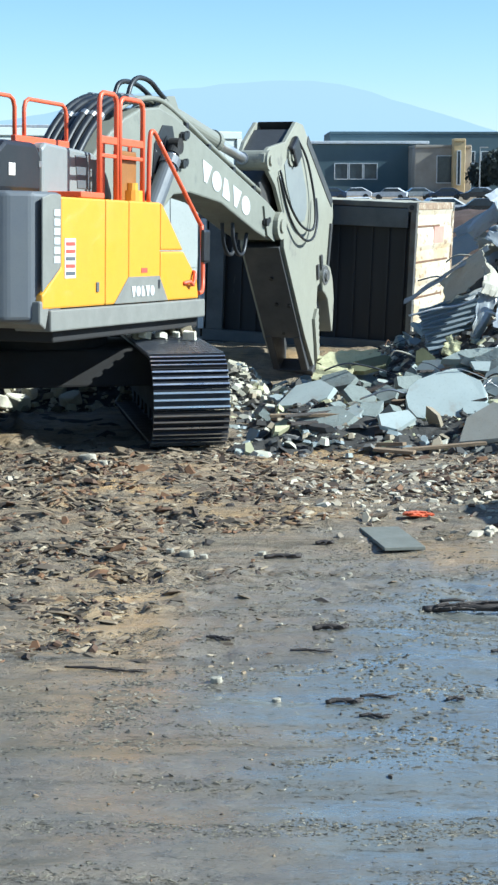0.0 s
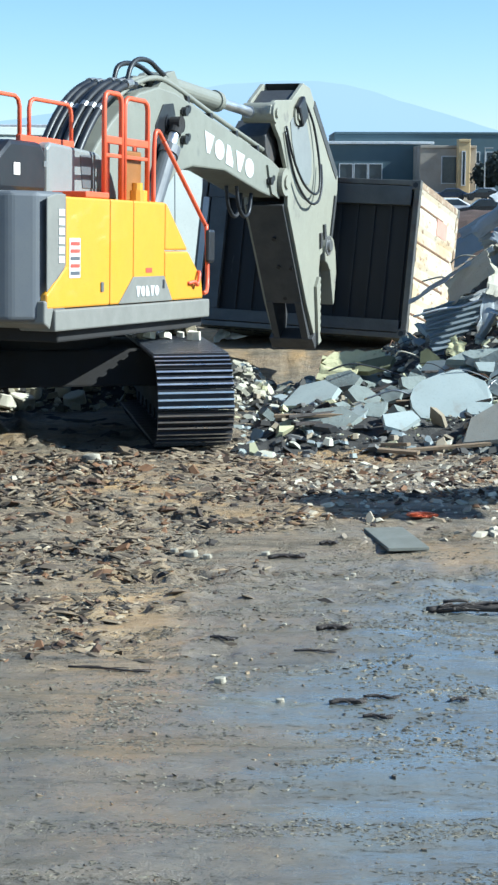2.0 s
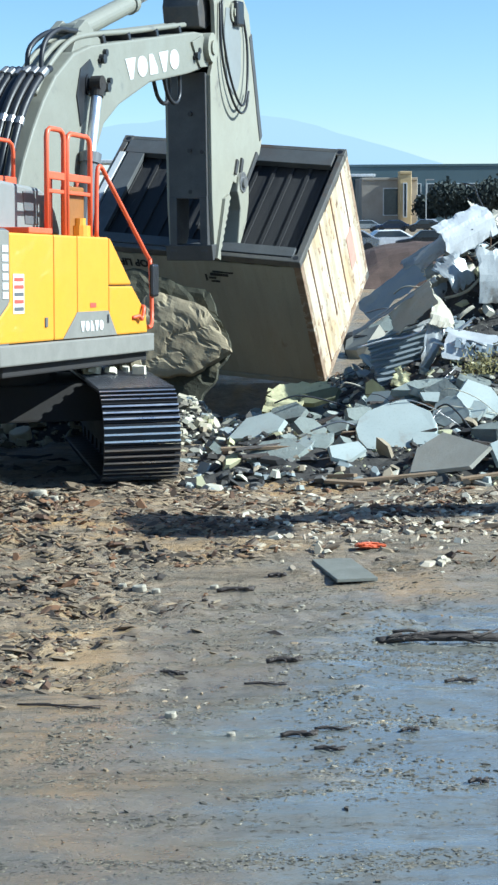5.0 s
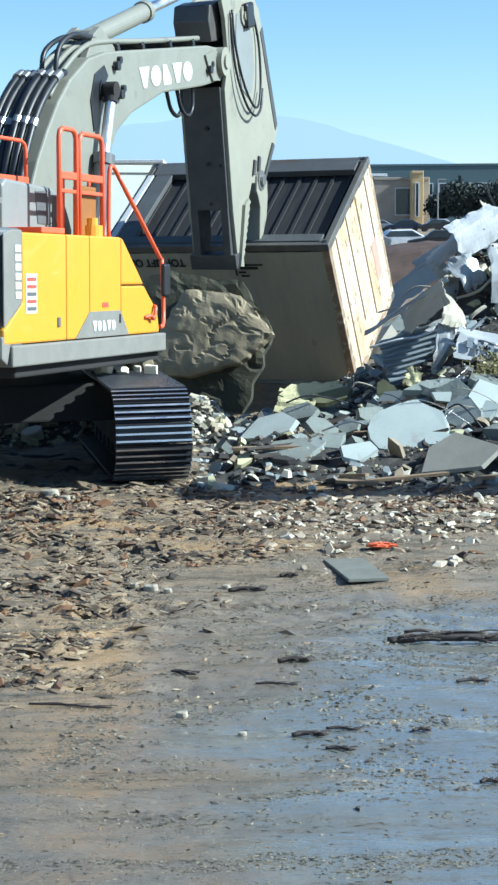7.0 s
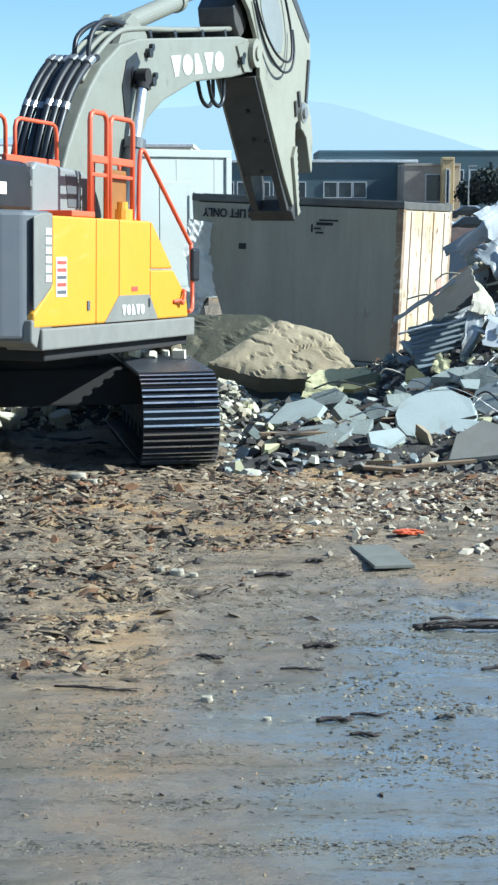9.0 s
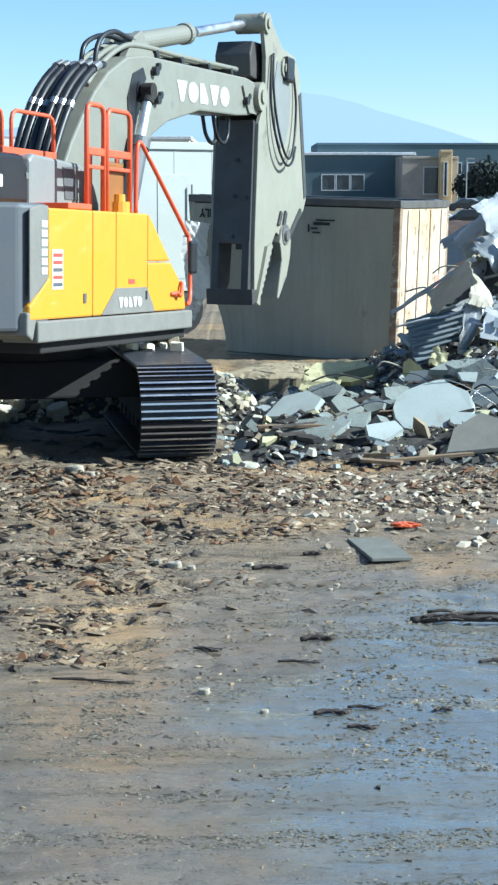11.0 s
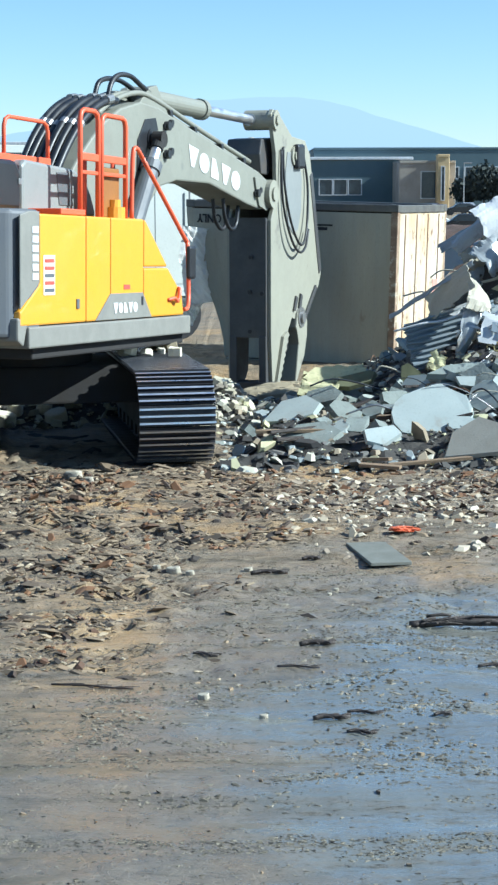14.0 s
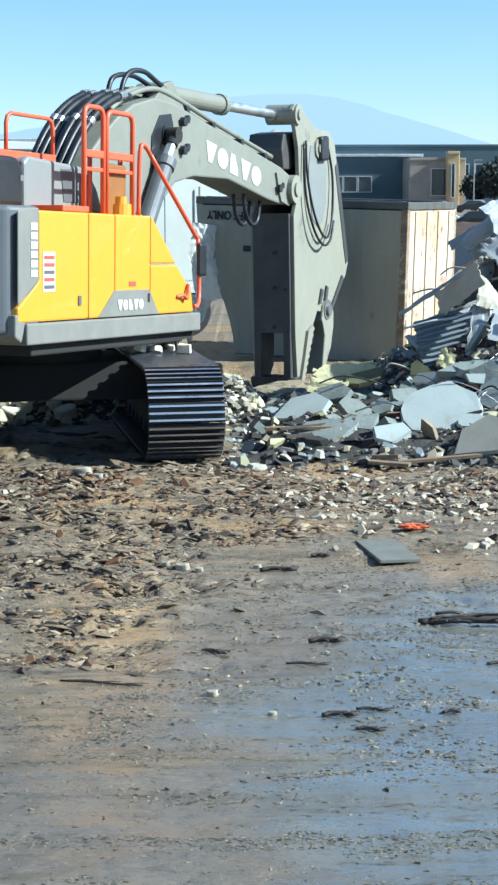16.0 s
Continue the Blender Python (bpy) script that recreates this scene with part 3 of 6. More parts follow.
def build_track(parent, x, width=0.80):
    length, h, n = 4.4, 1.02, 45
    path, pitch = track_path(length, h - 0.11, n)
    bm = bmnew()
    add_prism(bm, [(-1.65, 0.26), (1.65, 0.26), (1.8, 0.5), (1.65, 0.74), (0.8, 0.80), (-0.8, 0.80), (-1.65, 0.74), (-1.8, 0.5)], x - 0.24, x + 0.24, 0.03)
    tr = part("track_frame", bm, UNDER, parent, "mud-caked black track frame")
    # one shoe: a plate with three grouser bars
    bm = bmnew()
    add_box(bm, -width / 2, width / 2, -pitch * 0.49, pitch * 0.49, -0.012, 0.012, 0.004)
    for g in (-0.36, -0.02, 0.32):
        add_prism(bm, [(g * pitch - 0.012, -0.012), (g * pitch + 0.022, -0.012), (g * pitch + 0.016, -0.044), (g * pitch - 0.004, -0.044)], -width / 2, width / 2)
    add_box(bm, -0.16, 0.16, -pitch * 0.45, pitch * 0.45, 0.012, 0.09, 0.01)
    bm.normal_update()
    for f in bm.faces:
        if f.calc_center_median().z < -0.042:
            f.material_index = 1
    me = mesh_of(bm, "track_shoe", [TRACK, GROUSER])
    for y, z, a in path:
        part("track_shoe", me, None, tr, at=Matrix.Translation((x, y, z + 0.055)) @ Euler((radians(a), 0, 0)).to_matrix().to_4x4())
    rnd = random.Random(int(x * 10) + 40)
    for k in range(18):
        s = rnd.uniform(0.06, 0.15)
        part("mud_clod", chunk_mesh(k + 300, s, s * 0.8, s * 0.4, 6), CREAMSTONE if k % 3 else SOIL, tr, at=pose(x + rnd.uniform(-0.33, 0.36), rnd.uniform(-0.6, 0.9), 1.04 + s * 0.25, rnd.uniform(-15, 15), rnd.uniform(-15, 15), rnd.uniform(0, 360)))
    for y in (-1.72, 1.72):
        bm = bmnew()
        add_cyl(bm, (x - 0.12, y, 0.51), (x + 0.12, y, 0.51), 0.36, 24)
        add_cyl(bm, (x - 0.17, y, 0.51), (x + 0.17, y, 0.51), 0.16, 16)
        part("idler_wheel", bm, UNDER, tr)
    for i in range(8):
        y = -1.3 + i * 0.371
        bm = bmnew()
        add_cyl(bm, (x - 0.2, y, 0.20), (x + 0.2, y, 0.20), 0.11, 14)
        part("track_roller", bm, UNDER, tr)


def side_panel(bm, poly, x0, x1, bevel=0.012):
    add_prism(bm, poly, x0, x1, bevel)


def hoop(bm, y0, y1, z0, z1, x, r=0.02, corner=0.09):
    pts = [(x, y0, z0), (x, y0, z1 - corner), (x, y0 + corner * 0.3, z1 - corner * 0.3), (x, y0 + corner, z1), (x, y1 - corner, z1), (x, y1 - corner * 0.3, z1 - corner * 0.3), (x, y1, z1 - corner), (x, y1, z0)]
    add_tube(bm, pts, r, 8, 1)


def emblem(parent, name, cx, cy, w, h, x, turn=0.0, material=None):
    """Five plain white shapes in a row."""
    def place(bm, k):
        return Matrix.Translation((x, cx, cy)) @ Euler((radians(turn), 0, 0)).to_matrix().to_4x4() @ Matrix.Translation((0, (k - 2) * w / 5, 0))
    s = w / 5 * 0.44
    for k in range(5):
        bm = bmnew()
        if k in (0, 3):
            add_prism(bm, [(-s, h / 2), (s, h / 2), (s * 0.3, -h / 2), (-s * 0.3, -h / 2)], 0, 0.006)
        elif k == 2:
            add_prism(bm, [(-s * 0.8, -h / 2), (s * 0.8, -h / 2), (s * 0.8, -h * 0.2), (-s * 0.05, h / 2), (-s * 0.8, h / 2)], 0, 0.006)
        else:
            add_prism(bm, [(s * math.cos(6.2832 * i / 20), h / 2 * math.sin(6.2832 * i / 20)) for i in range(20)], 0, 0.006)
        part(name, bm, material or WHITE, parent, at=place(bm, k))


def build_excavator():
    ex = thing("excavator", "yellow and grey tracked excavator with a demolition shear", "excavator", pose(*CENTRE))
    # ---- undercarriage
    bm = bmnew()
    add_prism(bm, [(-0.9, 0.55), (0.9, 0.55), (0.75, 0.95), (-0.75, 0.95)], -1.2, 1.2, 0.03)
    add_cyl(bm, (0, 0, 0.95), (0, 0, 1.16), 0.72, 36)
    turn = Matrix.Translation((-0.193, -0.443, 0)) @ Euler((0, 0, radians(TRACK_TURN + 4.5))).to_matrix().to_4x4()
    under = part("undercarriage", bm, UNDER, ex, "black steel car body", at=turn)
    for s in (-1, 1):
        build_track(under, s * 1.37)
    # ---- superstructure
    bm = bmnew()
    add_box(bm, -1.4, 1.4, -3.0, 0.75, 1.2, 1.5, 0.02)
    add_box(bm, -0.45, 0.35, -0.4, 0.85, 1.5, 2.2, 0.03)
    up = part("superstructure", bm, UNDER, ex, "slewing upper deck frame")
    R = 1.45
    # counterweight, rounded at the tail
    bm = bmnew()
    plan = [(-1.47, -2.95), (-1.47, -3.2), (-1.40, -3.42), (-1.2, -3.6), (-0.6, -3.78), (0, -3.82), (0.6, -3.78), (1.2, -3.6), (1.40, -3.42), (1.47, -3.2), (1.47, -2.95)]
    lo, hi = [bm.verts.new((x, y, 1.42)) for x, y in plan], [bm.verts.new((x, y, 2.66)) for x, y in plan]
    fs = [bm.faces.new(lo[::-1]), bm.faces.new(hi)]
    for i in range(len(plan)):
        j = (i + 1) % len(plan)
        fs.append(bm.faces.new((lo[i], lo[j], hi[j], hi[i])))
    bmesh.ops.recalc_face_normals(bm, faces=fs)
    bmesh.ops.bevel(bm, geom=[e for e in bm.edges], offset=0.05, segments=3, profile=0.5, affect="EDGES", clamp_overlap=True)
    part("counterweight", bm, GREY, up, "dark grey rounded counterweight")
    bm = bmnew()
    add_prism(bm, [(-3.42, 1.62), (-3.42, 1.40), (-3.30, 1.34), (-3.22, 1.56), (-3.0, 1.62)], -1.47, 1.475, 0.02)
    part("tail_skirt", bm, DECKGREY, up, "lighter grey lower edge of the counterweight")
    # grey column with a vertical row of plain bars
    bm = bmnew()
    side_panel(bm, [(-3.20, 2.64), (-2.99, 2.64), (-2.99, 1.95), (-3.38, 1.70), (-3.38, 2.6)], R + 0.012, R + 0.032)
    column = part("side_column", bm, DECKGREY, up, "grey side column")
    for i in range(6):
        bm = bmnew()
        add_box(bm, R + 0.033, R + 0.039, -3.15, -3.03, 1.98 + i * 0.09, 2.045 + i * 0.09)
        part("marking_bar", bm, WHITE, column)
    # yellow doors
    for k, poly in enumerate(([(-2.98, 2.62), (-1.98, 2.62), (-1.98, 1.54), (-3.38, 1.54), (-3.38, 1.68), (-2.98, 1.94)],
                              [(-1.965, 2.62), (-1.40, 2.62), (-1.40, 1.54), (-1.965, 1.54)],
                              [(-1.385, 2.62), (-0.56, 2.62), (-0.56, 1.54), (-1.385, 1.54)],
                              [(-0.545, 2.62), (-0.50, 2.60), (0.10, 2.10), (-0.545, 2.10)],
                              [(-0.545, 2.085), (0.11, 2.085), (0.52, 1.78), (0.58, 1.54), (-0.545, 1.54)])):
        bm = bmnew()
        side_panel(bm, poly, R - 0.35, R + 0.03, 0.02)
        d = part("side_door", bm, YELLOW, up, "yellow side door")
        if k in (0, 2):
            bm = bmnew()
            y = -2.18 if k == 0 else -0.62
            add_box(bm, R + 0.03, R + 0.045, y - 0.03, y + 0.03, 1.68, 1.78, 0.006)
            part("latch", bm, BLACK if k else GREY, d)
    for y in (-1.97, -1.39):
        bm = bmnew()
        add_box(bm, R - 0.2, R - 0.005, y - 0.01, y + 0.01, 1.56, 2.58)
        part("door_seam", bm, BLACK, up)
    # rest of the upper body
    bm = bmnew()
    add_prism(bm, [(-3.0, 1.5), (-3.0, 2.62), (-0.5, 2.58), (0.06, 2.06), (0.55, 1.72), (0.55, 1.5)], 0.45, R - 0.36, 0.02)
    add_box(bm, -1.42, 0.45, -3.0, -0.6, 1.5, 2.62, 0.03)
    part("engine_deck", bm, YELLOW, up, "yellow engine deck")
    # warning decals
    bm = bmnew()
    add_box(bm, R + 0.031, R + 0.036, -2.92, -2.68, 1.83, 2.22)
    dc = part("warning_decal", bm, DECAL, up, "white and red warning decal")
    for i in range(5):
        bm = bmnew()
        add_box(bm, R + 0.037, R + 0.040, -2.90, -2.70, 1.86 + i * 0.072, 1.895 + i * 0.072)
        part("decal_bar", bm, DECALRED if i in (1, 3, 4) else GREY, dc)
    bm = bmnew()
    add_box(bm, R + 0.031, R + 0.035, -1.08, -0.92, 1.86, 1.91)
    part("small_decal", bm, DECALRED, up)
    # grey emblem plate
    bm = bmnew()
    side_panel(bm, [(-1.78, 1.545), (-1.42, 1.82), (-0.60, 1.82), (-0.36, 1.545)], R + 0.031, R + 0.042, 0.004)
    pl = part("emblem_plate", bm, DECKGREY, up, "grey trapezoid plate")
    emblem(pl, "emblem_shape", -1.06, 1.665, 0.62, 0.11, R + 0.043)
    # deck edge strip
    bm = bmnew()
    add_box(bm, 1.1, R + 0.05, -3.24, 0.74, 1.32, 1.53, 0.018)
    part("deck_edge", bm, DECKGREY, up, "grey pressed steel deck edge")
    bm = bmnew()
    add_tube(bm, [(R + 0.03, 0.1, 1.72), (R + 0.07, 0.22, 1.74), (R + 0.07, 0.30, 1.70), (R + 0.07, 0.36, 1.83), (R + 0.03, 0.40, 1.85)], 0.022, 8, 3)
    part("step_bracket", bm, ORANGE, up, "orange-red step bracket")
    # hood
    bm = bmnew()
    add_prism(bm, [(-2.42, 2.63), (-2.42, 3.12), (-2.34, 3.18), (-1.25, 3.13), (-1.02, 3.05), (-0.86, 2.90), (-0.74, 2.70), (-0.74, 2.63)], -0.35, 0.98, 0.04)
    hood = part("engine_hood", bm, HOODGREY, up, "grey sloping engine hood")
    bm = bmnew()
    add_prism(bm, [(-1.62, 2.74), (-1.68, 3.08), (-1.40, 3.09), (-1.30, 2.74)], 0.975, 0.990, 0.004)
    louvre = part("louvre_panel", bm, GREY, hood, "dark slotted louvre panel")
    bm = bmnew()
    add_prism(bm, [(-3.45, 2.66), (-3.45, 3.0), (-3.2, 3.16), (-2.55, 3.16), (-2.44, 3.04), (-2.44, 2.66)], -0.9, 0.99, 0.05)
    rear = part("rear_cowl", bm, BLACK, up, "black rear cooling cowl")
    bm = bmnew()
    add_box(bm, 0.99, 1.0, -3.15, -3.02, 2.82, 2.94, 0.003)
    part("rear_decal", bm, DECAL, rear)
    bm = bmnew()
    add_box(bm, 0.99, 1.0, -2.52, -2.46, 2.92, 2.98, 0.003)
    part("rear_latch", bm, STEEL, rear)
    # walkway curb and rails
    bm = bmnew()
    add_box(bm, 0.95, 1.36, -2.3, -1.75, 2.63, 2.69, 0.01)
    part("walkway_edge", bm, ORANGE, up, "orange walkway edge")
    bm = bmnew()
    add_box(bm, 0.80, 0.86, -2.75, -1.56, 3.15, 3.23, 0.01)
    part("rail_base", bm, ORANGE, up, "dark orange rail base")
    for y0, y1 in ((-2.52, -1.58), (-3.3, -2.72)):
        bm = bmnew()
        hoop(bm, y0, y1, 3.12, 3.60, 0.83, 0.022, 0.10)
        part("guard_rail", bm, ORANGE, up, "orange tubular guard rail")
    for y0, y1, zt in ((-1.76, -1.34, 3.72), (-1.26, -0.66, 3.70)):
        bm = bmnew()
        hoop(bm, y0, y1, 2.60, zt, 1.30, 0.028, 0.09)
        r = part("guard_rail", bm, ORANGE, up, "orange tubular guard rail")
        bm = bmnew()
        add_box(bm, 1.28, 1.32, y0, y1, 3.20, 3.28, 0.01)
        part("cross_bar", bm, ORANGE, r)
        bm = bmnew()
        add_box(bm, 1.285, 1.315, y0, y1, 3.06, 3.10, 0.008)
        part("cross_bar", bm, ORANGE, r)
    for y, zt in ((-1.30, 3.22), (-0.60, 3.22)):
        bm = bmnew()
        add_tube(bm, [(1.12, y, 2.6), (1.12, y, 2.9), (1.12, y, zt)], 0.028, 8, 2)
        part("guard_rail", bm, ORANGE, up, "orange tubular guard rail")
    bm = bmnew()
    add_box(bm, 1.2, 1.26, -1.22, -0.72, 2.62, 3.16, 0.02)
    part("rail_panel", bm, mat("amber_panel", (0.30, 0.13, 0.03), 0.5, second=(0.22, 0.09, 0.02)), up, "brown amber panel")
    bm = bmnew()
    add_tube(bm, [(1.34, -0.58, 2.62), (1.34, -0.56, 3.28), (1.34, -0.47, 3.40), (1.34, -0.30, 3.30)], 0.026, 8, 5)
    add_tube(bm, [(1.34, -0.30, 3.30), (1.36, 0.82, 2.46), (1.38, 0.90, 2.34), (1.40, 0.90, 1.80), (1.44, 0.78, 1.62), (1.46, 0.62, 1.60)], 0.026, 8, 4)
    part("grab_rail", bm, ORANGE, up, "long sloping orange grab rail")
    bm = bmnew()
    add_cyl(bm, (1.28, -0.90, 2.6), (1.28, -0.90, 2.74), 0.12, 16)
    add_cyl(bm, (1.28, -0.90, 2.74), (1.28, -0.90, 2.82), 0.07, 12)
    add_box(bm, 1.1, 1.3, -0.7, -0.4, 2.59, 2.64, 0.01)
    part("filler_cap", bm, YELLOW, up, "yellow filler cap")
    bm = bmnew()
    add_box(bm, 1.40, 1.46, 0.80, 1.00, 1.95, 2.34, 0.03)
    part("mirror", bm, BLACK, up, "black mirror")
    # cab
    bm = bmnew()
    add_prism(bm, [(-0.35, 1.5), (-0.35, 3.10), (-0.2, 3.2), (1.25, 3.2), (1.6, 2.2), (1.6, 1.5)], -1.46, -0.62, 0.05)
    cab = part("cab", bm, BLACK, up, "black operator cab")
    bm = bmnew()
    add_prism(bm, [(-0.2, 2.1), (-0.2, 3.0), (1.15, 3.0), (1.45, 2.2)], -1.47, -0.61)
    part("cab_window", bm, GLASS_DARK, cab)
    # ---- boom
    bm = bmnew()
    outline = [(-0.25, 0.0), (-0.14, 0.26), (0.35, 0.62), (0.85, 0.98), (1.25, 1.20), (1.65, 1.38), (2.09, 1.51), (2.7, 1.56), (3.25, 1.46), (6.80, 0.36), (7.05, 0.25), (7.25, 0.17), (7.34, 0.0), (7.26, -0.16), (7.08, -0.22),
               (6.80, -0.20), (6.27, -0.07), (4.86, 0.35), (3.72, 0.49), (3.16, 0.46), (2.55, 0.14), (1.6, -0.20), (0.3, -0.30), (-0.15, -0.2)]
    add_prism(bm, outline, -0.33, 0.23, 0.025)
    boom = part("boom", bm, BOOMGREY, ex, "long cranked grey boom")
    emblem(boom, "emblem_shape", 5.06, 0.535, 2.0, 0.27, 0.232, -16.3)
    for a, b, r, w in ((7.13, 0.0, 0.20, 0.06), (2.92, 1.08, 0.13, 0.03), (0.0, 0.0, 0.2, 0.05)):
        bm = bmnew()
        add_cyl(bm, (0.20, a, b), (0.23 + w, a, b), r, 24)
        add_cyl(bm, (0.23, a, b), (0.25 + w, a, b), r * 0.55, 16)
        part("pin_boss", bm, BLACK if b > 1 else BOOMGREY, boom)
    # tip cheek plate
    bm = bmnew()
    add_prism(bm, [(6.55, 0.30), (6.95, 0.24), (7.25, 0.10), (7.28, -0.12), (7.0, -0.24), (6.70, -0.14), (6.62, 0.05)], 0.231, 0.262, 0.006)
    part("tip_cheek", bm, BOOMGREY, boom, "welded cheek plate")
    for a, b in ((3.42, 1.22), (3.38, 0.86), (6.62, 0.06)):
        bm = bmnew()
        add_cyl(bm, (0.22, a, b), (0.30, a, b), 0.06, 12)
        add_cyl(bm, (0.22, a + 0.14, b + 0.03), (0.28, a + 0.14, b + 0.03), 0.045, 10)
        add_box(bm, 0.22, 0.26, a - 0.08, a + 0.2, b - 0.03, b + 0.03)
        part("pipe_clamp", bm, BLACK, boom)
    # black plate laid on for the shaded hollow round the ram head
    bm = bmnew()
    add_prism(bm, [(2.45, 0.72), (2.52, 1.10), (2.78, 1.34), (3.10, 1.34), (3.16, 1.18), (2.86, 1.06), (2.66, 0.74)], 0.231, 0.245, 0.004)
    part("ram_recess", bm, BLACK, boom)
    for off, x in ((0.07, 0.14), (0.07, 0.0), (0.07, -0.16)):
        bm = bmnew()
        add_tube(bm, [(x, 1.62, 1.40 + off), (x, 2.05, 1.53 + off), (x, 2.7, 1.60 + off), (x, 3.3, 1.50 + off), (x, 4.8, 1.02 + off), (x, 6.65, 0.45 + off)], 0.035, 8, 4)
        part("boom_pipe", bm, BOOMGREY, boom, "grey hydraulic pipe")
    for a, b in ((3.75, 1.38), (4.55, 1.12), (5.5, 0.83), (6.35, 0.57)):
        bm = bmnew()
        add_box(bm, -0.22, 0.19, a - 0.045, a + 0.045, b - 0.12, b + 0.03, 0.015)
        part("pipe_bracket", bm, BLACK, boom)
    for i, x in enumerate((0.17, 0.07, -0.03, -0.13, -0.23, -0.31)):
        bm = bmnew()
        k = 0.02 * (i % 3)
        add_tube(bm, [(x, 2.10, 1.60), (x, 1.75, 1.60 + k), (x, 1.25, 1.46 + k), (x, 0.80, 1.20 + k), (x, 0.40, 0.86), (x, 0.10, 0.50), (x, -0.10, 0.05), (x, -0.10, -0.35)], 0.046, 8, 5)
        h = part("supply_hose", bm, RUBBER, boom, "thick black hydraulic hose")
        bm = bmnew()
        add_cyl(bm, (x, 1.80, 1.62 + k * 0.7), (x, 1.96, 1.63 + k * 0.4), 0.058, 10)
        part("hose_fitting", bm, STEEL, h)
        bm = bmnew()
        add_cyl(bm, (x, 1.02, 1.34 + k), (x, 1.10, 1.385 + k), 0.054, 10)
        part("hose_collar", bm, STEEL, h)
    for x, top in ((0.12, 1.90), (-0.06, 1.86)):
        bm = bmnew()
        add_tube(bm, [(x, 1.95, 1.60), (x, 2.08, 1.80), (x, 2.3, top), (x, 2.65, top - 0.02), (x, 2.95, 1.76), (x, 3.2, 1.66)], 0.032, 8, 6)
        part("loop_hose", bm, RUBBER, boom, "arched black hose")
    for x0 in (-0.25, 0.05):
        bm = bmnew()
        add_prism(bm, [(2.75, 1.5), (3.16, 1.72), (3.40, 1.74), (3.8, 1.26)], x0, x0 + 0.1, 0.01)
        part("cylinder_bracket", bm, BOOMGREY, boom)
    for x in (-0.1, 0.06):
        bm = bmnew()
        add_tube(bm, [(x, 5.75, 0.06), (x, 5.80, -0.22), (x, 6.0, -0.40), (x, 6.22, -0.36), (x, 6.34, -0.10)], 0.03, 8, 6)
        part("slack_hose", bm, RUBBER, boom, "slack black hose under the boom")
    # ---- stick and shear
    bm = bmnew()
    plate = [(-1.26, 0.10), (-1.22, 0.32), (-0.86, 0.95), (-0.80, 1.56), (-0.58, 1.80), (1.36, 2.32), (1.55, 2.20), (1.98, 1.60), (2.06, 1.30), (1.96, 0.88), (2.14, 0.70), (2.55, 0.50), (3.08, 0.10), (3.05, -0.02), (2.2, -0.08), (0.4, -0.04), (0.0, 0.22), (-0.6, 0.20), (-1.18, 0.0)]
    add_prism(bm, plate, 0.235, 0.30, 0.01)
    add_prism(bm, [(-0.70, 0.20)] + plate[2:17] + [(-0.55, 0.20)], -0.42, -0.355, 0.01)
    stick = part("shear_arm", bm, STICKGREY, ex, "pale grey plated demolition shear arm")
    bm = bmnew()
    add_prism(bm, [(0.35, -0.10), (0.42, 0.12), (2.18, 0.06), (2.18, -0.14)], -0.36, 0.24, 0.01)
    part("front_plate", bm, STICKDARK, stick, "dark worn front plate")
    bm = bmnew()
    add_prism(bm, [(-0.78, 1.60), (-0.56, 1.84), (1.36, 2.36), (1.42, 2.22), (-0.5, 1.68)], -0.36, 0.24, 0.01)
    add_prism(bm, [(1.36, 2.35), (2.06, 1.52), (1.98, 1.44), (1.32, 2.22)], -0.36, 0.24, 0.01)
    part("back_plate", bm, STICKDARK, stick, "dark back plate")
    bm = bmnew()
    add_prism(bm, [(-0.84, 0.35), (-0.78, 1.4), (-0.2, 1.5), (-0.35, 0.4)], -0.36, 0.24, 0.02)
    part("knuckle_block", bm, STICKDARK, stick)
    bm = bmnew()
    add_prism(bm, [(-0.82, -0.02), (-0.84, 0.40), (-0.42, 0.52), (-0.28, 0.22), (-0.30, -0.06), (-0.60, -0.12)], -0.40, 0.16, 0.02)
    part("link_block", bm, STICKDARK, stick, "dark link block at the ram end")
    for a, x in ((0.95, 0.0), (1.48, -0.02), (1.50, 0.18), (2.08, -0.02)):
        bm = bmnew()
        add_cyl(bm, (x, a, -0.06), (x, a, -0.146), 0.032, 14)
        part("bolt_hole", bm, BLACK, stick)
    bm = bmnew()
    add_prism(bm, [(-0.30, 1.89), (1.28, 2.315), (1.36, 2.20), (1.10, 2.12), (-0.24, 1.77)], 0.298, 0.312, 0.004)
    part("edge_plate", bm, STICKDARK, stick, "dark worn edge plate")
    for poly in ([(1.62, 1.02), (1.66, 1.10), (1.86, 0.98), (1.84, 0.90)], [(1.60, 1.24), (1.64, 1.32), (1.88, 1.22), (1.84, 1.14)], [(1.52, 1.98), (1.58, 2.04), (2.04, 1.46), (1.98, 1.42)]):
        bm = bmnew()
        add_prism(bm, poly, 0.298, 0.335, 0.006)
        part("knuckle_bar", bm, STICKDARK, stick)
    # black block added for the shade in the gap between blade and fang
    bm = bmnew()
    add_prism(bm, [(1.84, 0.98), (2.04, 0.86), (2.5, 0.62), (2.5, 0.98), (2.2, 1.02)], 0.02, 0.20, 0.01)
    part("jaw_throat", bm, BLACK, stick, "black block standing for the shaded jaw gap")
    # lower jaw: two side bars with a window between them and a cross tip
    for x0, x1 in ((-0.36, -0.24), (0.12, 0.24)):
        bm = bmnew()
        add_prism(bm, [(2.15, -0.15), (2.15, 0.40), (2.75, 0.34), (3.0, 0.08), (2.98, -0.16)], x0, x1, 0.012)
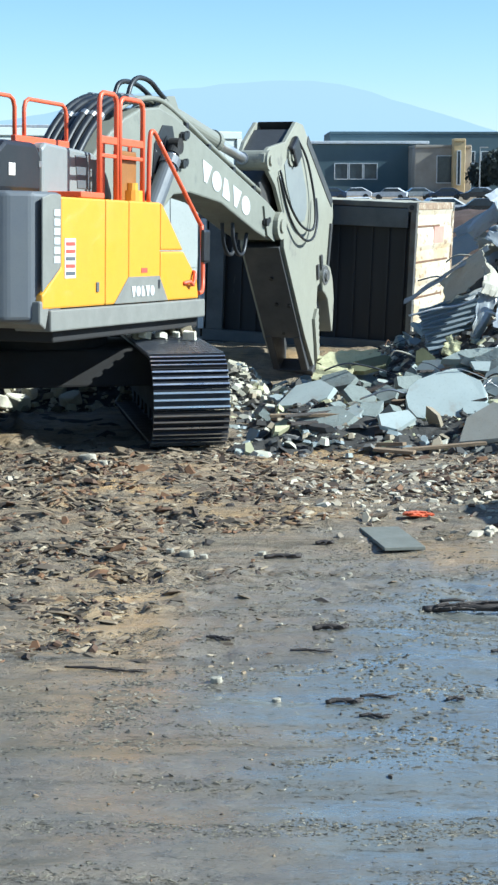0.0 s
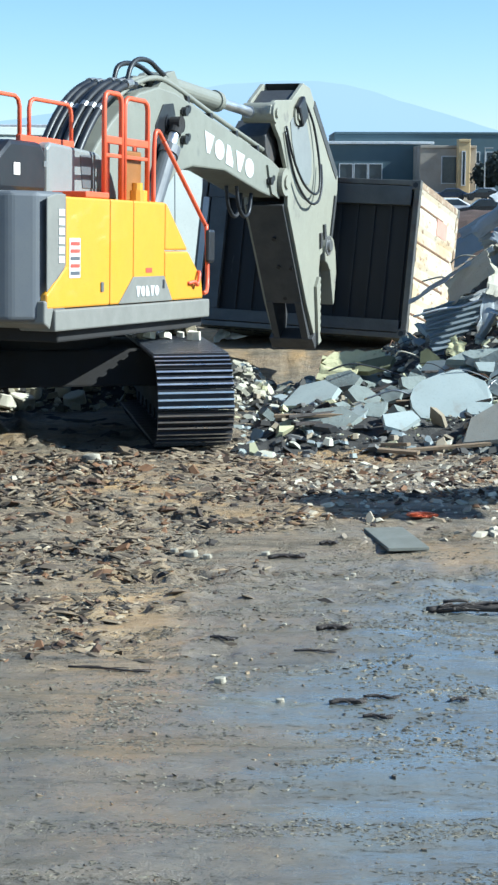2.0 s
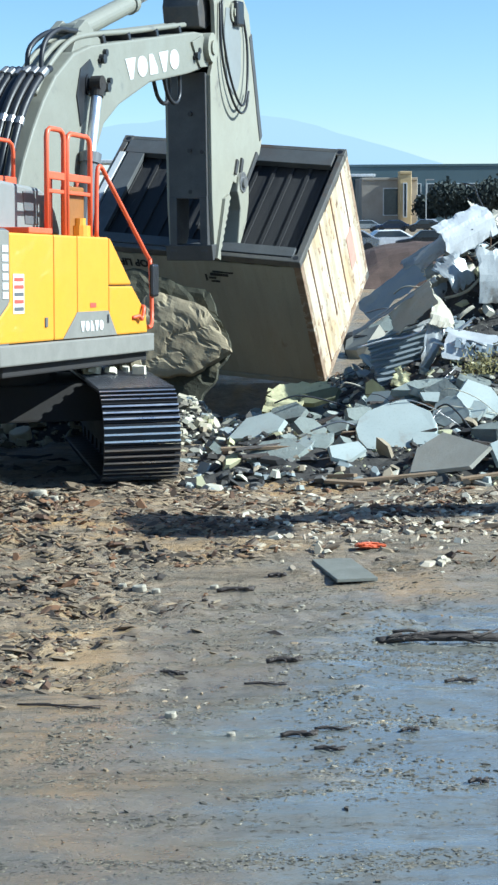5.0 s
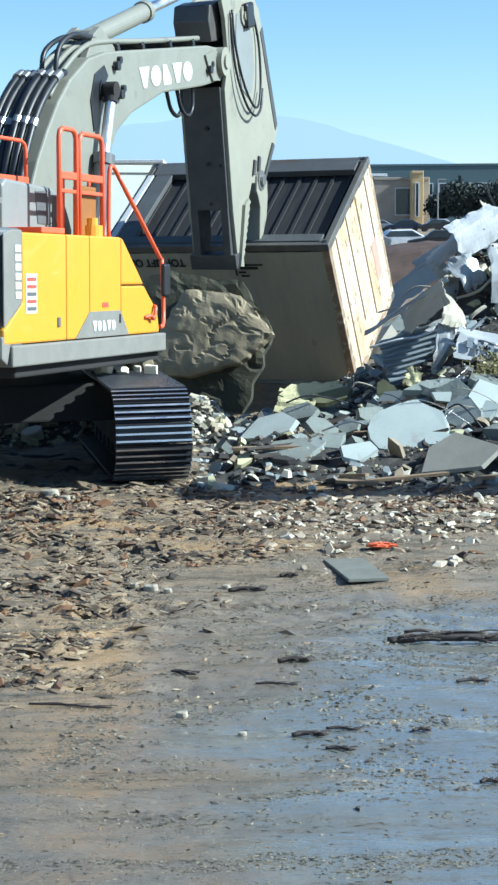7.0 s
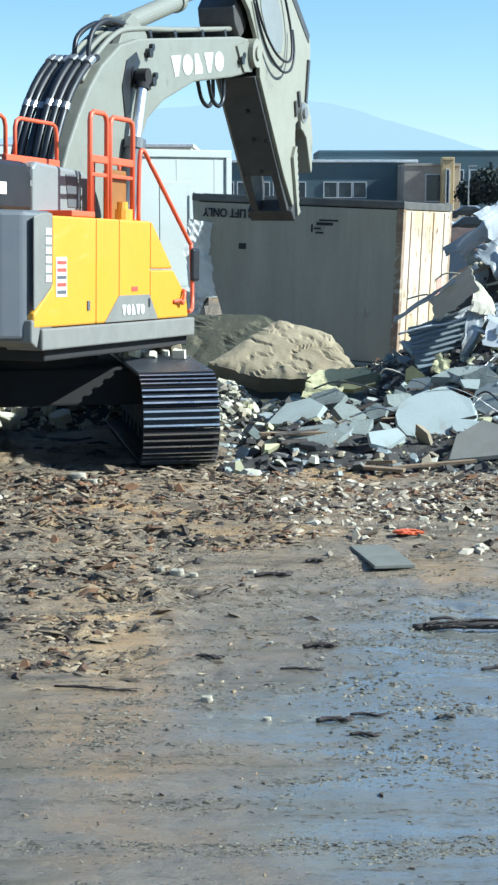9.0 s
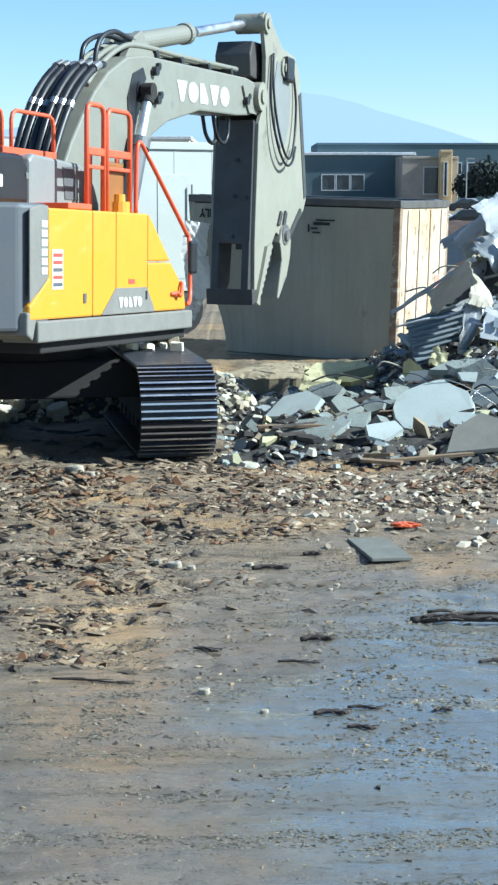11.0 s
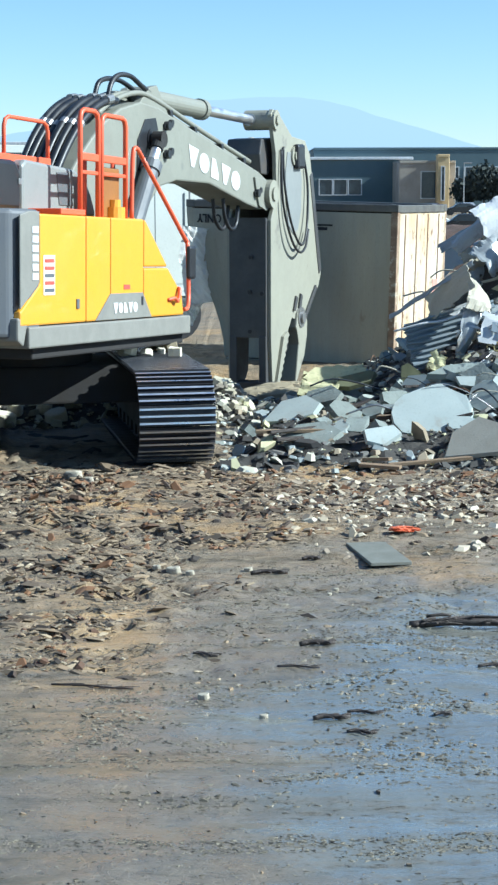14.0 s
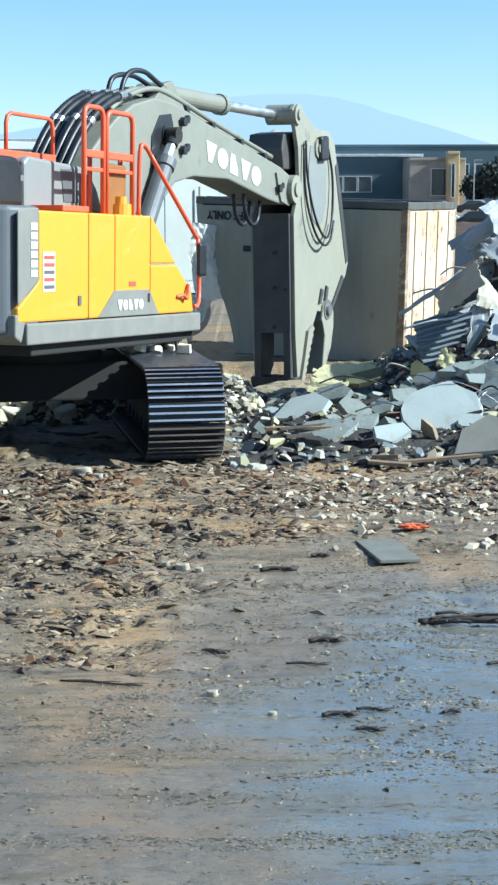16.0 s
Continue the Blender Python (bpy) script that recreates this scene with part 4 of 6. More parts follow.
        part("jaw_bar", bm, STICKDARK, stick)
    bm = bmnew()
    add_prism(bm, [(2.86, -0.17), (2.86, 0.12), (3.06, 0.06), (3.10, -0.13)], -0.43, 0.31, 0.012)
    part("jaw_tip", bm, STICKDARK, stick, "dark cross tip of the jaw")
    # serrated blade and fang on the outer side
    bm = bmnew()
    saw = [(2.14, 0.55)] + [v for i in range(8) for v in ((2.2 + i * 0.1, 0.62 - i * 0.062), (2.25 + i * 0.1, 0.54 - i * 0.062))] + [(3.10, 0.10), (3.06, -0.05), (2.6, 0.18), (2.2, 0.36)]
    add_prism(bm, saw, 0.30, 0.35)
    part("saw_blade", bm, STICKGREY, stick, "notched steel blade")
    bm = bmnew()
    add_prism(bm, [(1.88, 1.06), (1.88, 1.36), (2.05, 1.50), (2.30, 1.48), (2.62, 1.34), (2.98, 0.98), (2.98, 0.92), (2.70, 1.00), (2.40, 1.08), (2.22, 1.02), (2.12, 0.96)], -0.06, 0.345, 0.02)
    part("upper_jaw", bm, STICKGREY, stick, "curved upper jaw of the shear")
    bm = bmnew()
    add_cyl(bm, (-0.3, 1.98, 1.2), (0.36, 1.98, 1.2), 0.16, 20)
    add_cyl(bm, (0.36, 1.98, 1.2), (0.40, 1.98, 1.2), 0.09, 16)
    part("jaw_pin", bm, STEEL, stick)
    for a, b, r in ((0, 0, 0.21), (-1.10, 0.16, 0.15), (-0.56, 1.0, 0.15)):
        bm = bmnew()
        add_cyl(bm, (-0.16 if a < -1 else -0.44, a, b), (0.34, a, b), r, 24)
        add_cyl(bm, (0.34, a, b), (0.37, a, b), r * 0.5, 14)
        part("pin_boss", bm, STICKGREY, stick)
    for pts in ([(0.33, -0.70, 0.45), (0.36, -0.2, 0.40), (0.40, 0.35, 0.52), (0.42, 0.74, 0.82), (0.42, 0.80, 1.10), (0.38, 0.50, 1.40), (0.35, -0.1, 1.52), (0.32, -0.6, 1.40)],
                [(0.33, -0.66, 0.36), (0.37, 0.1, 0.30), (0.42, 0.66, 0.50), (0.43, 0.92, 0.86), (0.42, 0.86, 1.20), (0.38, 0.6, 1.46)]):
        bm = bmnew()
        add_tube(bm, pts, 0.02, 8, 6)
        part("shear_hose", bm, RUBBER, stick, "looped black hydraulic hose")
    bm = bmnew()
    add_box(bm, 0.30, 0.40, -0.74, -0.36, 0.96, 1.30, 0.04)
    part("valve_block", bm, BLACK, stick)
    bm = bmnew()
    add_prism(bm, [(-0.62, 0.70), (-0.62, 1.20), (-0.2, 1.36), (0.30, 1.32), (0.58, 1.16), (0.66, 0.96), (0.50, 0.72), (0.1, 0.60), (-0.3, 0.60)], 0.296, 0.312, 0.004)
    part("cover_plate", bm, HOODGREY, stick, "smooth oval cover plate")
    # ---- hydraulic cylinders
    rams = {}
    for key, x, r, ln in (("right", 0.36, 0.115, 1.95), ("left", -0.46, 0.115, 1.95), ("arm", -0.05, 0.125, 2.0)):
        bm = bmnew()
        add_cyl(bm, (0, -0.05, 0), (0, ln, 0), r, 20)
        add_cyl(bm, (0, ln - 0.05, 0), (0, ln + 0.08, 0), r * 1.18, 20)
        add_cyl(bm, (-0.1, 0, 0), (0.1, 0, 0), r * 1.05, 16)
        barrel = part("ram_barrel", bm, BOOMGREY if key == "arm" else GREY, ex, "hydraulic ram barrel")
        bm = bmnew()
        add_cyl(bm, (0, 0.05, 0), (0, 2.05, 0), r * 0.58, 18)
        rod = part("ram_rod", bm, CHROME, ex, "shiny chrome ram rod")
        bm = bmnew()
        add_cyl(bm, (-0.07, 0, 0), (0.07, 0, 0), r * 0.9, 18)
        add_cyl(bm, (0, 0, 0), (0, 0.16, 0), r * 0.75, 16)
        part("rod_eye", bm, UNDER if key != "arm" else STEEL, rod)
        rams[key] = (barrel, rod, x)
    return up, boom, stick, rams


# seconds, heading to the right, boom angle, shear angle
WORK = [(0, 20.0, -0.6, -53.1), (0.5, 20.0, -0.3, -53.6), (1, 20.0, -0.1, -53.8), (1.5, 20.0, 1.4, -55.2), (2, 20.0, 4.7, -57.6), (2.5, 20.0, 9.0, -61.8),
        (3, 20.0, 13.0, -70.3), (3.5, 20.0, 16.4, -78.0), (4, 20.0, 19.3, -83.2), (4.5, 20.0, 23.0, -87.0), (5, 20.0, 25.1, -87.8), (5.5, 20.0, 25.2, -87.2),
        (6.5, 19.9, 24.1, -82.0), (7.3, 19.8, 22.9, -76.2), (7.5, 19.8, 22.8, -74.6), (8, 19.8, 22.9, -66.8), (8.5, 19.7, 22.9, -51.5), (9, 19.7, 22.5, -50.5),
        (9.4, 19.7, 22.1, -54.0), (10.3, 19.9, 19.2, -82.0), (11.2, 20.0, 15.5, -97.0), (11.5, 20.1, 14.3, -97.0), (12, 20.2, 11.8, -91.0), (12.5, 20.2, 10.1, -87.2),
        (13, 20.3, 9.2, -86.3), (13.5, 20.6, 7.4, -86.6), (14, 21.1, 5.2, -88.6), (14.5, 22.2, 5.0, -89.2), (15, 22.2, 5.0, -88.8), (15.5, 22.5, 5.3, -87.6),
        (16, 22.9, 5.4, -86.2)]


def glide(rows, t):
    """Smooth value between rows (monotone where they are)."""
    ts = [r[0] for r in rows]
    i = max(0, min(len(ts) - 2, next((k for k in range(len(ts)) if ts[k] > t), len(ts)) - 1))
    p0, p1, p2, p3 = rows[max(i - 1, 0)], rows[i], rows[i + 1], rows[min(i + 2, len(rows) - 1)]
    h = p2[0] - p1[0]
    s = max(0.0, min(1.0, (t - p1[0]) / h))
    out = []
    for k in range(1, len(p1)):
        d1 = (p2[k] - p0[k]) / (p2[0] - p0[0]) * h if p2[0] > p0[0] else 0
        d2 = (p3[k] - p1[k]) / (p3[0] - p1[0]) * h if p3[0] > p1[0] else 0
        lim = 3 * abs(p2[k] - p1[k])
        d1, d2 = max(-lim, min(lim, d1)), max(-lim, min(lim, d2))
        out.append((2 * s ** 3 - 3 * s ** 2 + 1) * p1[k] + (s ** 3 - 2 * s ** 2 + s) * d1 + (3 * s ** 2 - 2 * s ** 3) * p2[k] + (s ** 3 - s ** 2) * d2)
    return out


def turned(angle, y, z):
    a = radians(angle)
    return y * math.cos(a) - z * math.sin(a), y * math.sin(a) + z * math.cos(a)


def machine_poses(t):
    head, lift, crowd = glide(WORK, t)
    yaw = Euler((0, 0, radians(-head))).to_matrix().to_4x4()

    def at(x, y, z, angle):
        return yaw @ Matrix.Translation((x, y, z)) @ Euler((radians(angle), 0, 0)).to_matrix().to_4x4()

    py, pz = turned(lift, BOOM, 0)
    py, pz = py + FOOT[0], pz + FOOT[1]
    out = {"up": Matrix.Translation((-0.05, 0, -0.08)) @ yaw @ Euler((radians(-2.2), 0, 0)).to_matrix().to_4x4(), "boom": at(0, FOOT[0], FOOT[1], lift), "stick": at(0, py, pz, crowd)}
    hy, hz = turned(lift, *CYL_HEAD)
    ay, az = turned(lift, *ARM_BASE)
    sy, sz = turned(crowd, *ARM_HEAD)
    for key, b, e in (("main", CYL_BASE, (FOOT[0] + hy, FOOT[1] + hz)), ("arm", (FOOT[0] + ay, FOOT[1] + az), (py + sy, pz + sz))):
        ang = math.degrees(math.atan2(e[1] - b[1], e[0] - b[0]))
        out[key] = (b, e, ang)
    out["at"] = at
    return out


PALESTEEL = mat("pale_dusty_steel", (0.10, 0.105, 0.105), 0.6, second=(0.06, 0.062, 0.062), scale=2.5, bump=0.15, third=(0.08, 0.075, 0.07), third_at=0.6)


LINING = mat("white_lining", (0.86, 0.86, 0.83), 0.6, second=(0.78, 0.78, 0.75), scale=3, bump=0.1)


# ---------------------------------------------------------------- second machine, beside the heap
HELPER = (12.1, 17.4, 0.0)
HELPER_FOOT = Vector((10.6, 16.8, 1.7))


def build_second_machine():
    """Stands clear of the view; its boom throws the shadow that crosses the mud."""
    m = thing("excavator", "tracked excavator beside the heap, its boom held out low", "excavator", pose(*HELPER, 0, 0, 74))
    for s in (-1, 1):
        bm = bmnew()
        add_prism(bm, [(-2.2, 0.1), (-1.9, 0.0), (1.9, 0.0), (2.2, 0.1), (2.35, 0.45), (2.1, 0.86), (-2.1, 0.86), (-2.35, 0.45)], s * 1.3 - 0.35, s * 1.3 + 0.35, 0.04)
        part("track", bm, TRACK, m)
    bm = bmnew()
    add_box(bm, -0.95, 0.95, -1.2, 1.2, 0.45, 0.85, 0.04)
    add_cyl(bm, (0, 0, 0.85), (0, 0, 1.1), 0.7, 28)
    part("undercarriage", bm, UNDER, m)
    bm = bmnew()
    add_box(bm, -1.35, 1.35, -1.9, 1.3, 1.1, 2.1, 0.08)
    part("body", bm, YELLOW, m)
    bm = bmnew()
    add_prism(bm, [(-1.9, 1.1), (-1.9, 2.2), (-2.5, 2.1), (-2.7, 1.6), (-2.5, 1.15)], -1.35, 1.35, 0.06)
    part("counterweight", bm, GREY, m)
    bm = bmnew()
    add_prism(bm, [(0.0, 2.1), (0.0, 2.95), (1.0, 2.95), (1.5, 2.2), (1.5, 1.5), (0.0, 1.5)], -1.35, -0.5, 0.05)
    cab = part("cab", bm, BLACK, m)
    bm = bmnew()
    add_prism(bm, [(0.15, 2.15), (0.15, 2.85), (0.95, 2.85), (1.35, 2.2)], -1.36, -0.49)
    part("cab_window", bm, GLASS_DARK, cab)
    # boom with the stick and bucket stretched out along it
    bm = bmnew()
    add_prism(bm, [(-0.2, -0.2), (1.6, 0.5), (3.2, 0.55), (5.2, 0.1), (5.2, -0.35), (3.1, 0.0), (1.7, -0.1), (0.1, -0.45)], -0.27, 0.27, 0.03)
    arm = part("boom", bm, BOOMGREY, m)
    bm = bmnew()
    add_prism(bm, [(4.7, 0.35), (5.2, 0.30), (6.6, -0.05), (6.6, -0.30), (5.0, -0.30)], -0.2, 0.2, 0.03)
    part("stick", bm, BOOMGREY, arm)
    bm = bmnew()
    add_prism(bm, [(6.2, 0.12), (6.75, 0.20), (7.07, 0.0), (7.0, -0.45), (6.6, -0.62), (6.3, -0.35)], -0.45, 0.45, 0.03)
    part("bucket", bm, STICKDARK, arm)
    return m, arm


# seconds, heading across the yard, lift
REACH = [(0, 27.0, 0.0), (1.5, 25.5, 6.0), (2.6, 23.0, 10.5), (4.2, 20.5, 13.9), (5.2, 19.5, 14.5), (6.4, 12.0, 12.0), (7.5, -8.0, 8.0), (8.6, -42.0, 5.0), (10.0, -68.0, 4.0), (16, -70.0, 4.0)]


# ---------------------------------------------------------------- container and the earth under it
CL, CH, CW = 3.88, 2.79, 2.63


def ribbed(bm, u0, u1, n, depth, v0, v1, to3):
    """Corrugated sheet: u runs across the ribs, v along them; to3 places (u, v, out)."""
    prof = []
    step = (u1 - u0) / n
    for i in range(n):
        a = u0 + i * step
        prof += [(a, 0), (a + step * 0.36, 0), (a + step * 0.5, -depth), (a + step * 0.86, -depth)]
    prof.append((u1, 0))
    lo = [bm.verts.new(to3(u, v0, d)) for u, d in prof]
    hi = [bm.verts.new(to3(u, v1, d)) for u, d in prof]
    lo2 = [bm.verts.new(to3(u, v0, d - 0.02)) for u, d in prof]
    hi2 = [bm.verts.new(to3(u, v1, d - 0.02)) for u, d in prof]
    fs = []
    for i in range(len(prof) - 1):
        fs += [bm.faces.new((lo[i], lo[i + 1], hi[i + 1], hi[i])), bm.faces.new((hi2[i], hi2[i + 1], lo2[i + 1], lo2[i]))]
    bmesh.ops.recalc_face_normals(bm, faces=fs)


def build_container():
    c = thing("shipping_container", "battered tan steel shipping container with a black underside, being tipped over", "container")
    x, y, z = CL / 2, CH / 2, CW / 2
    def crushed(v):
        """How far the battered end is pushed in, from none at the floor to most at the roof."""
        return 0.78 * smooth01(((v + y) / (2 * y) - 0.05) * 1.1)

    def squeeze(u, v):
        k = (x - u) / (2 * x)
        return u + crushed(v) * k ** 3

    def shallow(bm, sign):
        rows = [-y + 0.14 + (2 * y - 0.26) * i / 12 for i in range(13)]
        for a, b in zip(rows, rows[1:]):
            ribbed(bm, -x + 0.12, x - 0.12, 9, 0.011, a, b, lambda u, v, d: (squeeze(u, v), v, sign * (z + d) + 0.012 * noise.noise(Vector((u * 1.3, v * 1.3, sign)))))
        bmesh.ops.remove_doubles(bm, verts=bm.verts[:], dist=0.0005)

    bm = bmnew()
    shallow(bm, -1)
    side = part("side_wall", bm, TAN, c, "dull tan ribbed side wall")
    bm = bmnew()
    shallow(bm, 1)
    part("side_wall", bm, TAN, c, "dull tan ribbed side wall")
    bm = bmnew()
    ribbed(bm, -z + 0.12, z - 0.12, 4, 0.022, -y + 0.14, y - 0.12, lambda u, v, d: (x + d, v, u))
    end = part("end_wall", bm, ENDPAINT, c, "peeling cream-white ribbed end wall")
    for i in range(4):
        bm = bmnew()
        u = -z + 0.12 + (i + 0.54) * (CW - 0.24) / 4
        add_box(bm, x - 0.03, x - 0.012, -y + 0.16, y - 0.14 - (0.0, 0.5, 0.2, 0.9)[i], u - 0.016, u + 0.016)
        part("rust_streak", bm, RUST, end)
    bm = bmnew()
    add_box(bm, x - 0.02, x + 0.006, -0.10, 0.62, 0.62, 0.90)
    part("faded_placard", bm, mat("faded_red_paint", (0.50, 0.20, 0.15), 0.7, second=(0.5, 0.35, 0.27), amount=0.6), end, "faded red placard")
    bm = bmnew()
    for i in range(10):
        a, b = (-y + 0.14 + (2 * y - 0.26) * q / 10 for q in (i, i + 1))
        ribbed(bm, -z + 0.12, z - 0.12, 5, 0.055, a, b, lambda u, v, d: (-x - d + crushed(v), v, u))
    part("end_wall", bm, ENDPAINT, c, "ribbed end wall")
    bm = bmnew()
    add_box(bm, -x + 0.85, x - 0.1, y - 0.06, y - 0.02, -z + 0.1, z - 0.1)
    part("roof_panel", bm, TAN, c)
    bm = bmnew()
    add_box(bm, -x + 0.08, x - 0.08, -y + 0.12, -y + 0.18, -z + 0.08, z - 0.08)
    part("floor_panel", bm, BITUMEN, c, "black tarred floor underside")
    n = 13
    for i in range(n):
        u = -x + 0.2 + i * (CL - 0.4) / (n - 1)
        bm = bmnew()
        add_box(bm, u - 0.022, u + 0.022, -y + 0.098, -y + 0.12, -z + 0.1, z - 0.1, 0.006)
        add_box(bm, u - 0.03, u + 0.022, -y + 0.088, -y + 0.098, -z + 0.1, z - 0.1)
        part("cross_member", bm, BITUMEN, c)
    for z0, z1 in ((z - 0.42, z - 0.1), (-z + 0.1, -z + 0.30)):
        bm = bmnew()
        add_box(bm, -x + 0.14, x - 0.14, -y - 0.012, -y + 0.10, z0, z1, 0.01)
        part("floor_edge_plate", bm, PALESTEEL, c, "light grey floor edge plate")
    bm = bmnew()
    add_box(bm, -x + 0.05, -x + 0.16, -y - 0.014, -y + 0.05, -z + 0.3, z - 0.42, 0.01)
    part("floor_edge_plate", bm, WHITESHEET, c, "whitish floor edge strip")
    bm = bmnew()
    add_box(bm, -x + 0.2, -x + 0.5, -y - 0.010, -y + 0.08, -z + 0.3, z - 0.42, 0.01)
    part("floor_edge_plate", bm, PALESTEEL, c, "light grey floor edge plate")
    for zz in (-z, z):
        for yy, w in ((-y, 0.12), (y, 0.10)):
            bm = bmnew()
            s, s2 = (1 if zz < 0 else -1), (1 if yy < 0 else -1)
            add_box(bm, -x + (0.1 if yy < 0 else 0.8), x - 0.1, min(yy, yy + s2 * w), max(yy, yy + s2 * w), min(zz, zz + s * 0.09), max(zz, zz + s * 0.09), 0.012)
            part("side_rail", bm, RAILSTEEL if yy < 0 else TAN, c, "grey steel side rail")
    for xx in (-x, x):
        for zz in (-z, z):
            sx, sz = (1 if xx < 0 else -1), (1 if zz < 0 else -1)
            bm = bmnew()
            add_box(bm, min(xx, xx + sx * 0.12), max(xx, xx + sx * 0.12), -y + 0.12, y - 0.12, min(zz, zz + sz * 0.12), max(zz, zz + sz * 0.12), 0.012)
            if xx < 0:
                bmesh.ops.subdivide_edges(bm, edges=[e for e in bm.edges if abs(e.verts[0].co.y - e.verts[1].co.y) > 1], cuts=8)
                for v in bm.verts:
                    v.co.x += crushed(v.co.y)
            part("corner_post", bm, TAN if xx < 0 else RUSTPAINT, c)
            for yy in (-y, y):
                sy = 1 if yy < 0 else -1
                if xx < 0 < yy:
                    continue
                bm = bmnew()
                add_box(bm, min(xx - sx * 0.006, xx + sx * 0.17), max(xx - sx * 0.006, xx + sx * 0.17), min(yy - sy * 0.006, yy + sy * 0.12), max(yy - sy * 0.006, yy + sy * 0.12), min(zz - sz * 0.006, zz + sz * 0.16), max(zz - sz * 0.006, zz + sz * 0.16), 0.014)
                cc = part("corner_casting", bm, RAILSTEEL, c)
                bm = bmnew()
                add_cyl(bm, (xx + sx * 0.085, yy - sy * 0.008, zz + sz * 0.08), (xx + sx * 0.085, yy + sy * 0.02, zz + sz * 0.08), 0.045, 12)
                part("casting_hole", bm, BLACK, cc)
        for yy in (-y, y):
            sx, sy = (1 if xx < 0 else -1), (1 if yy < 0 else -1)
            if xx < 0 < yy:
                continue
            bm = bmnew()
            add_box(bm, min(xx, xx + sx * 0.1), max(xx, xx + sx * 0.1), min(yy, yy + sy * 0.13), max(yy, yy + sy * 0.13), -z + 0.12, z - 0.12, 0.012)
            part("end_rail", bm, RAILSTEEL if yy < 0 else RUSTPAINT, c)
    face = Matrix(((-1, 0, 0, 0), (0, 1, 0, 0), (0, 0, -1, 0), (0, 0, 0, 1)))
    lettering("stencil", "TOP LIFT ONLY", 0.20, STENCIL, side, Matrix.Translation((-1.12, -y + 0.30, -z - 0.014)) @ face, 0.003, 0.85, bold=0.006)
    for dx, dy, w, h in ((0.62, -y + 0.36, 0.34, 0.03), (0.55, -y + 0.42, 0.30, 0.05), (0.42, -y + 0.50, 0.12, 0.03), (0.32, -y + 0.50, 0.03, 0.13), (0.46, -y + 0.57, 0.14, 0.03), (-0.95, -y + 0.86, 0.14, 0.10)):
        bm = bmnew()
        add_box(bm, dx - w / 2, dx + w / 2, dy - h / 2, dy + h / 2, -z - 0.008, -z + 0.002)
        part("stencil_bar", bm, STENCIL, side)
    # torn white lining that hangs out at the crushed end
    for k, (sx, sy, cx, cy, a) in enumerate(((0.62, 0.55, -x + 0.26, -y + 0.78, 14), (0.50, 0.62, -x + 0.30, -y + 1.42, -9), (0.36, 0.4, -x + 0.10, -y + 1.9, 20))):
        bm = bmnew()
        n = 9
        g = [[bm.verts.new(((i / n - 0.5) * sx * 1.15 + 0.03 * noise.noise(Vector((i, j, k))), (j / n - 0.5) * sy * 1.15 + 0.03 * noise.noise(Vector((j, i, k + 5))), -0.10 * abs(noise.noise(Vector((i * 0.5, j * 0.5, k * 3.0)))) - 0.03)) for i in range(n + 1)] for j in range(n + 1)]
        for p, q in zip(g, g[1:]):
            for i in range(n):
                bm.faces.new((p[i], p[i + 1], q[i + 1], q[i]))
        bmesh.ops.solidify(bm, geom=bm.faces[:], thickness=0.012)
        part("torn_lining", bm, LINING, c, "crumpled white lining sheet", at=Matrix.Translation((cx, cy, -z - 0.14)) @ Euler((radians(-8 + 9 * k), radians(-64 + 10 * k), radians(a))).to_matrix().to_4x4())
    return c


def outline_radius(corners, a):
    """Distance from the middle to a straight-edged outline in the direction a."""
    d = Vector((math.cos(a), math.sin(a)))
    best = 1.0
    for p, q in zip(corners, corners[1:] + corners[:1]):
        p, e = Vector(p), Vector(q) - Vector(p)
        det = d.x * -e.y + e.x * d.y
        if abs(det) > 1e-6:
            t = (p.x * -e.y + e.x * p.y) / det
            u = (d.x * p.y - d.y * p.x) / det
            if t > 0 and -0.001 <= u <= 1.001:
                best = t
    return best


def lump(sx, sy, sz, seed, cells=20, jag=0.05, corners=()):
    """A broken slab of earth: a box with a torn, straight-edged outline, pushed about by noise."""
    bm = bmnew()
    bmesh.ops.create_cube(bm, size=2.0)
    bmesh.ops.subdivide_edges(bm, edges=bm.edges[:], cuts=cells, use_grid_fill=True)
    for v in bm.verts:
        p = v.co.copy()
        r, a = max(0.001, math.hypot(p.x, p.z)), math.atan2(p.z, p.x)
        lim = outline_radius(corners, a) if corners else 1.0
        lim += 0.05 * noise.noise(Vector((math.cos(a) * 5, math.sin(a) * 5, seed)))
        m = max(abs(p.x), abs(p.z))
        k = (m / r) * lim if r > 0.01 else 1
        p.x, p.z = p.x * k, p.z * k
        ridge = abs(noise.noise(Vector((p.x * 3.4, 0.4 * p.y, p.z * 2.0 + seed))))
        d = jag * (1.2 * noise.noise(Vector((p.x * 1.1, p.y, p.z * 1.1 + seed))) - 1.6 * max(0.0, 0.12 - ridge) * 6 + 0.6 * noise.noise(Vector((p.x * 7, p.y * 5, p.z * 4 + seed))))
        v.co = Vector((p.x * sx + d * 0.2, p.y * sy * (1 - 0.3 * m ** 6) - d, p.z * sz + d * 0.2))
    return bm


